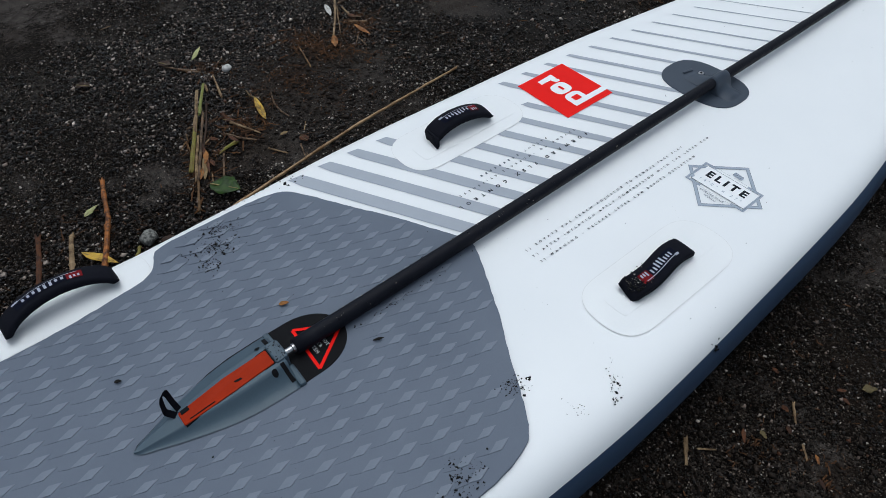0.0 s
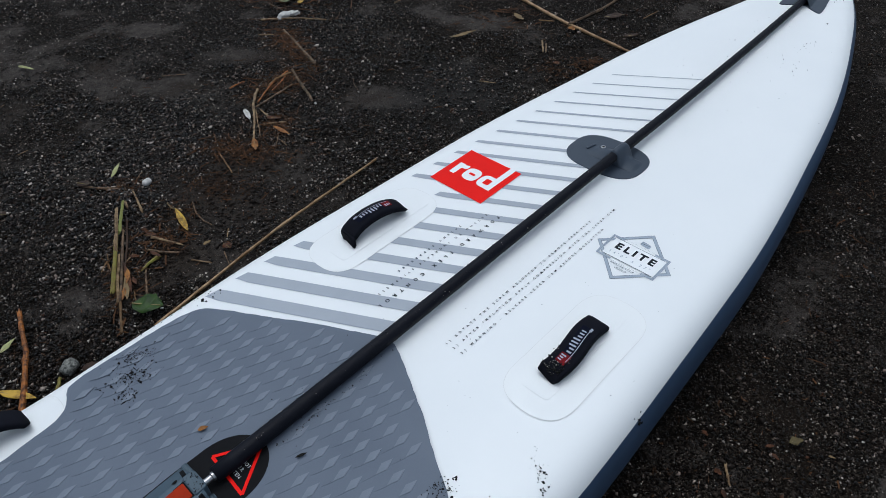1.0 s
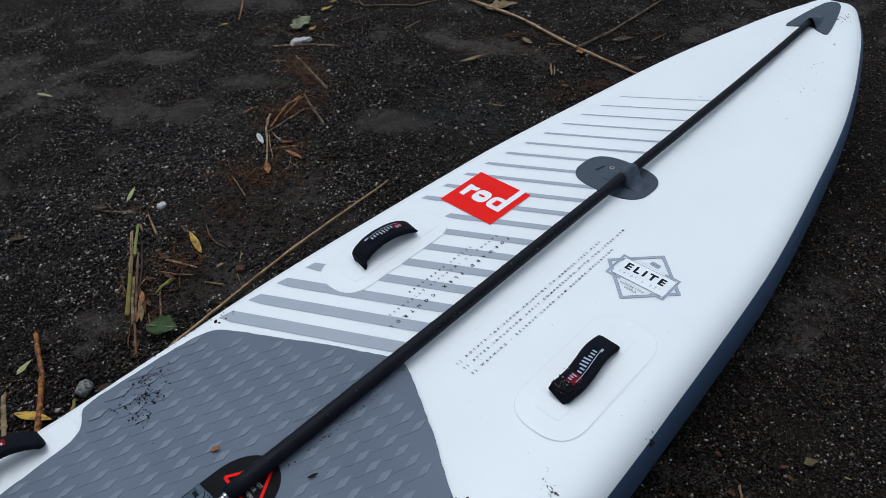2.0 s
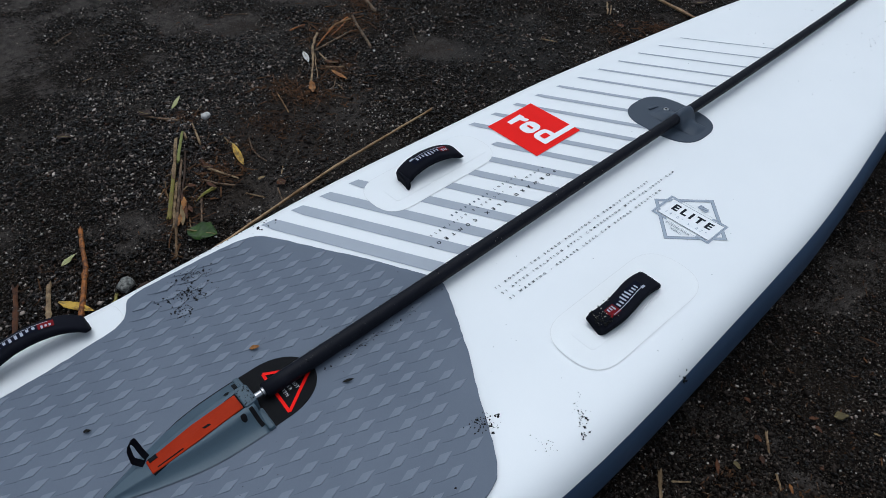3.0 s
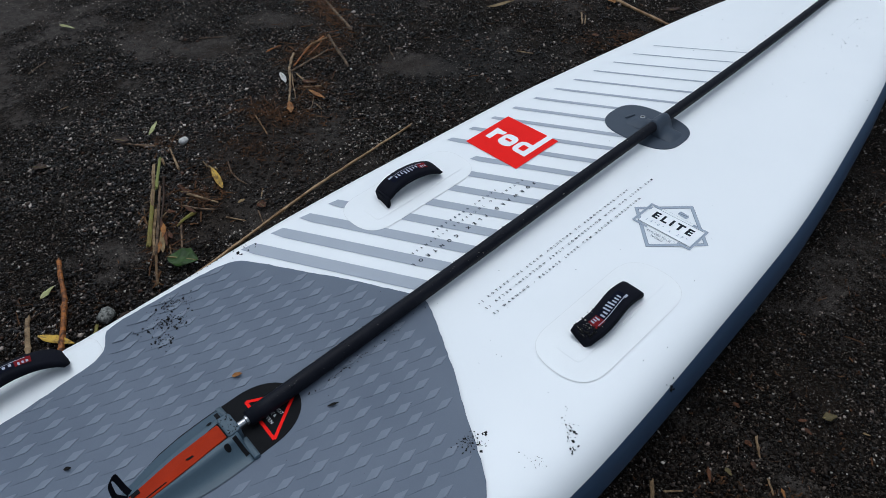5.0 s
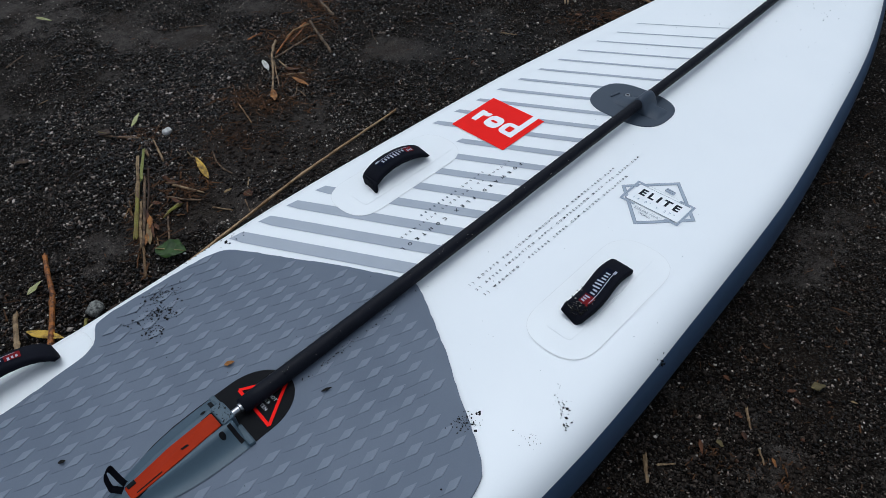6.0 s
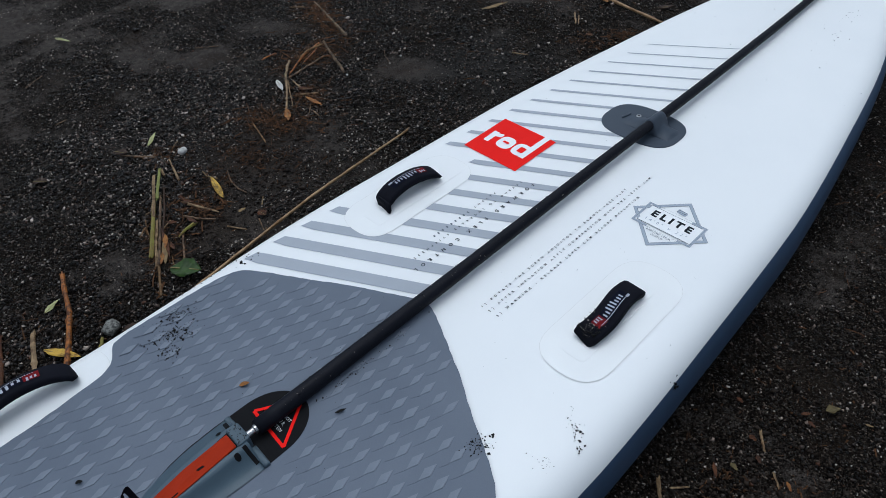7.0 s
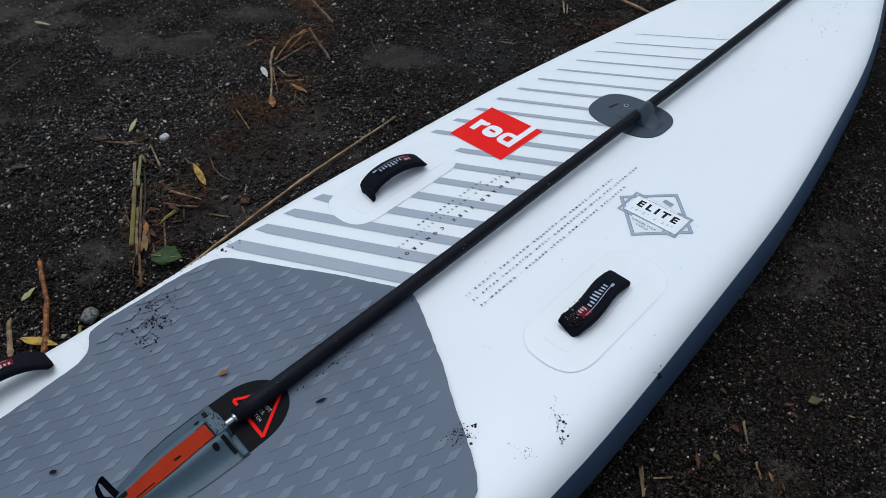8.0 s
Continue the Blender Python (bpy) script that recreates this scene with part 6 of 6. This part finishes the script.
    leaf_at("brown_leaf", (-0.440, 1.617), (-0.407, 1.651), 0.018, LEAF_BROWN, "dark brown leaf near the board's nose", 741)
    leaf_at("rust_leaf", (-0.500, 1.356), (-0.475, 1.348), 0.018, LEAF_RUST, "rust brown leaf on the gravel", 742, lobes=1.3, curl=0.7)
    leaf_at("orange_leaf", (-0.604, 1.573), (-0.571, 1.556), 0.020, LEAF_ORANGE, "orange leaf scrap at a dry reed", 743, lobes=1.3, curl=0.7, up=0.006)
    leaf_at("pale_husk", (-0.793, 1.543), (-0.739, 1.522), 0.022, LEAF_TAN, "pale papery husk beside a dry reed", 744, lobes=1.6, curl=0.8)
    leaf_at("tan_leaf", (-0.580, 0.277), (-0.577, 0.294), 0.009, LEAF_TAN, "small tan leaf scrap on mud", 745, curl=0.6)
    # shells and stones
    bm = bmesh.new()
    for k in range(15):                              # whorls shrinking along a tightening spiral
        t = k / 14
        r, a = 0.0082 * (1 - t) ** 0.8 + 0.0014, 7.5 * t
        m = Matrix.Translation((-0.874 + 0.0042 * (1 - t) * math.cos(a) + 0.009 * t, 0.306 + 0.0042 * (1 - t) * math.sin(a) + 0.011 * t, ground_height(-0.874, 0.306) + 0.0085 + 0.002 * t)) @ Matrix.Diagonal((r, r, 0.85 * r, 1))
        bmesh.ops.create_icosphere(bm, subdivisions=2, radius=1.0, matrix=m)
    tagged(part("snail_shell", bm, SHELL, smooth=True), "small white snail shell on the gravel", "shell")
    leaf_at("white_shell", (-0.976, 0.644), (-0.918, 0.623), 0.0144, SHELL, "broken white shell piece on the gravel", 71, curl=0.2)
    pebble("pumice", -1.390, 1.085, 0.015, 0.030, 0.010, SHELL, "long rough white pumice piece on a thin stick", 3, "stone", sharp=0.55)
    pebble("pumice", -1.376, 1.112, 0.012, 0.018, 0.009, SHELL, "small white pumice piece on a thin stick", 4, "stone", sharp=0.5)
    pebble("speckled_stone", -0.485, -0.047, 0.0160, 0.0150, 0.0105, STONE, "speckled grey stone beside the rail", 5, "stone", sharp=0.4)
    pebble("dark_stone", -0.452, -0.022, 0.016, 0.014, 0.011, LEAF_BROWN, "dark brown stone beside the rail", 6, "stone")
    pebble("dark_stone", -0.432, 0.0, 0.014, 0.013, 0.010, LEAF_BROWN, "dark brown stone beside the rail", 7, "stone")
    rnd = random.Random(17)
    for k in range(14):
        x, y = rnd.uniform(-1.3, -0.45), rnd.uniform(-0.1, 1.0)
        if on_board(x, y, 0.03):
            continue
        s = rnd.uniform(0.0025, 0.004)
        pebble("pale_pebble", x, y, s, s * rnd.uniform(0.7, 1), s * 0.7, SHELL if k % 3 == 0 else STONE, "small pale pebble among black gravel", 20 + k, "pebble")
    # mats of rotting straw
    for cx, cy, rx, ry, n, length, seed, label, turn, thick in (
            (-0.68, 0.225, 0.10, 0.07, 16, 0.030, 81, "brown rotting straw bits", 0.4, 0.0011),
            (-0.60, 0.13, 0.07, 0.04, 26, 0.030, 82, "brown rotting straw bits", -0.5, 0.0011),
            (-0.605, 0.105, 0.10, 0.020, 34, 0.030, 92, "reddish brown reed fibres under a bundle", -0.45, 0.0014),
            (-0.655, 0.235, 0.05, 0.04, 44, 0.026, 93, "brown broken straw under stalks", 0.3, 0.0012),
            (-0.90, 0.28, 0.05, 0.05, 26, 0.026, 94, "dark brown straw bits by a shell", 0.3, 0.0010),
            (-0.70, 0.42, 0.16, 0.10, 90, 0.012, 95, "fine brown debris on mud", 0.2, 0.0007),
            (-0.835, 0.520, 0.12, 0.05, 90, 0.038, 83, "reddish brown straw fibres on the sand", 0.5, 0.0010),
            (-0.80, 0.60, 0.10, 0.09, 60, 0.030, 831, "reddish brown straw bits round a leaf", 0, 0.0008),
            (-0.86, 0.67, 0.05, 0.05, 50, 0.030, 832, "brown straw bits beside a branch", 0, 0.0009),
            (-1.03, 0.80, 0.06, 0.12, 110, 0.045, 84, "reddish brown straw fibres in a fork", -0.1, 0.0011),
            (-0.74, 0.41, 0.05, 0.04, 20, 0.022, 841, "dark red-brown fibres on mud", 0.2, 0.0009),
            (-1.21, 0.965, 0.16, 0.05, 150, 0.040, 842, "reddish brown straw fibres by a stick", -0.35, 0.0012),
            (-0.71, 0.31, 0.04, 0.03, 24, 0.020, 843, "brown fibres beside a yellow leaf", 0, 0.0008),
            (-0.80, 0.38, 0.22, 0.16, 45, 0.022, 85, "dark fine straw bits", 0, 0.0008),
            (-0.78, 1.52, 0.20, 0.12, 45, 0.040, 86, "brown straw bits by a dry reed", 0, 0.0012),
            (-1.45, 1.15, 0.20, 0.14, 55, 0.045, 87, "brown straw bits by a pale stone", 0, 0.0013),
            (-0.55, -0.12, 0.10, 0.10, 24, 0.025, 88, "brown straw bits by the rail", 0, 0.0008),
            (-0.47, 1.34, 0.08, 0.08, 50, 0.020, 861, "reddish brown litter near the board", 0, 0.0010),
            (-0.425, 1.42, 0.03, 0.05, 40, 0.020, 862, "reddish brown litter near the board", 0, 0.0010),
            (0.41, 0.42, 0.03, 0.03, 14, 0.010, 891, "brown fibres on the gravel", 0, 0.0007),
            (0.50, 0.45, 0.05, 0.04, 16, 0.010, 892, "brown fibres on the gravel", 0, 0.0008),
            (0.43, 0.42, 0.16, 0.34, 110, 0.009, 89, "brown straw bits on the gravel", 0, 0.0008),
            (0.40, 1.2, 0.22, 0.36, 60, 0.022, 90, "brown straw bits on the gravel", 0, 0.0009),
            (-0.95, 1.0, 0.60, 0.70, 90, 0.022, 91, "stray straw bits on the gravel", 0, 0.0008)):
        litter_patch("straw_litter", cx, cy, rx, ry, n, length, seed, label, turn=turn, thick=thick)


build_ground()
build_hull()
build_pad()
build_stripes()
build_prints()
build_handles()
build_rod()
build_middle_guide()
build_nose_patch()
build_tensioner()
build_spills()
build_beach_litter()
build_gravel()
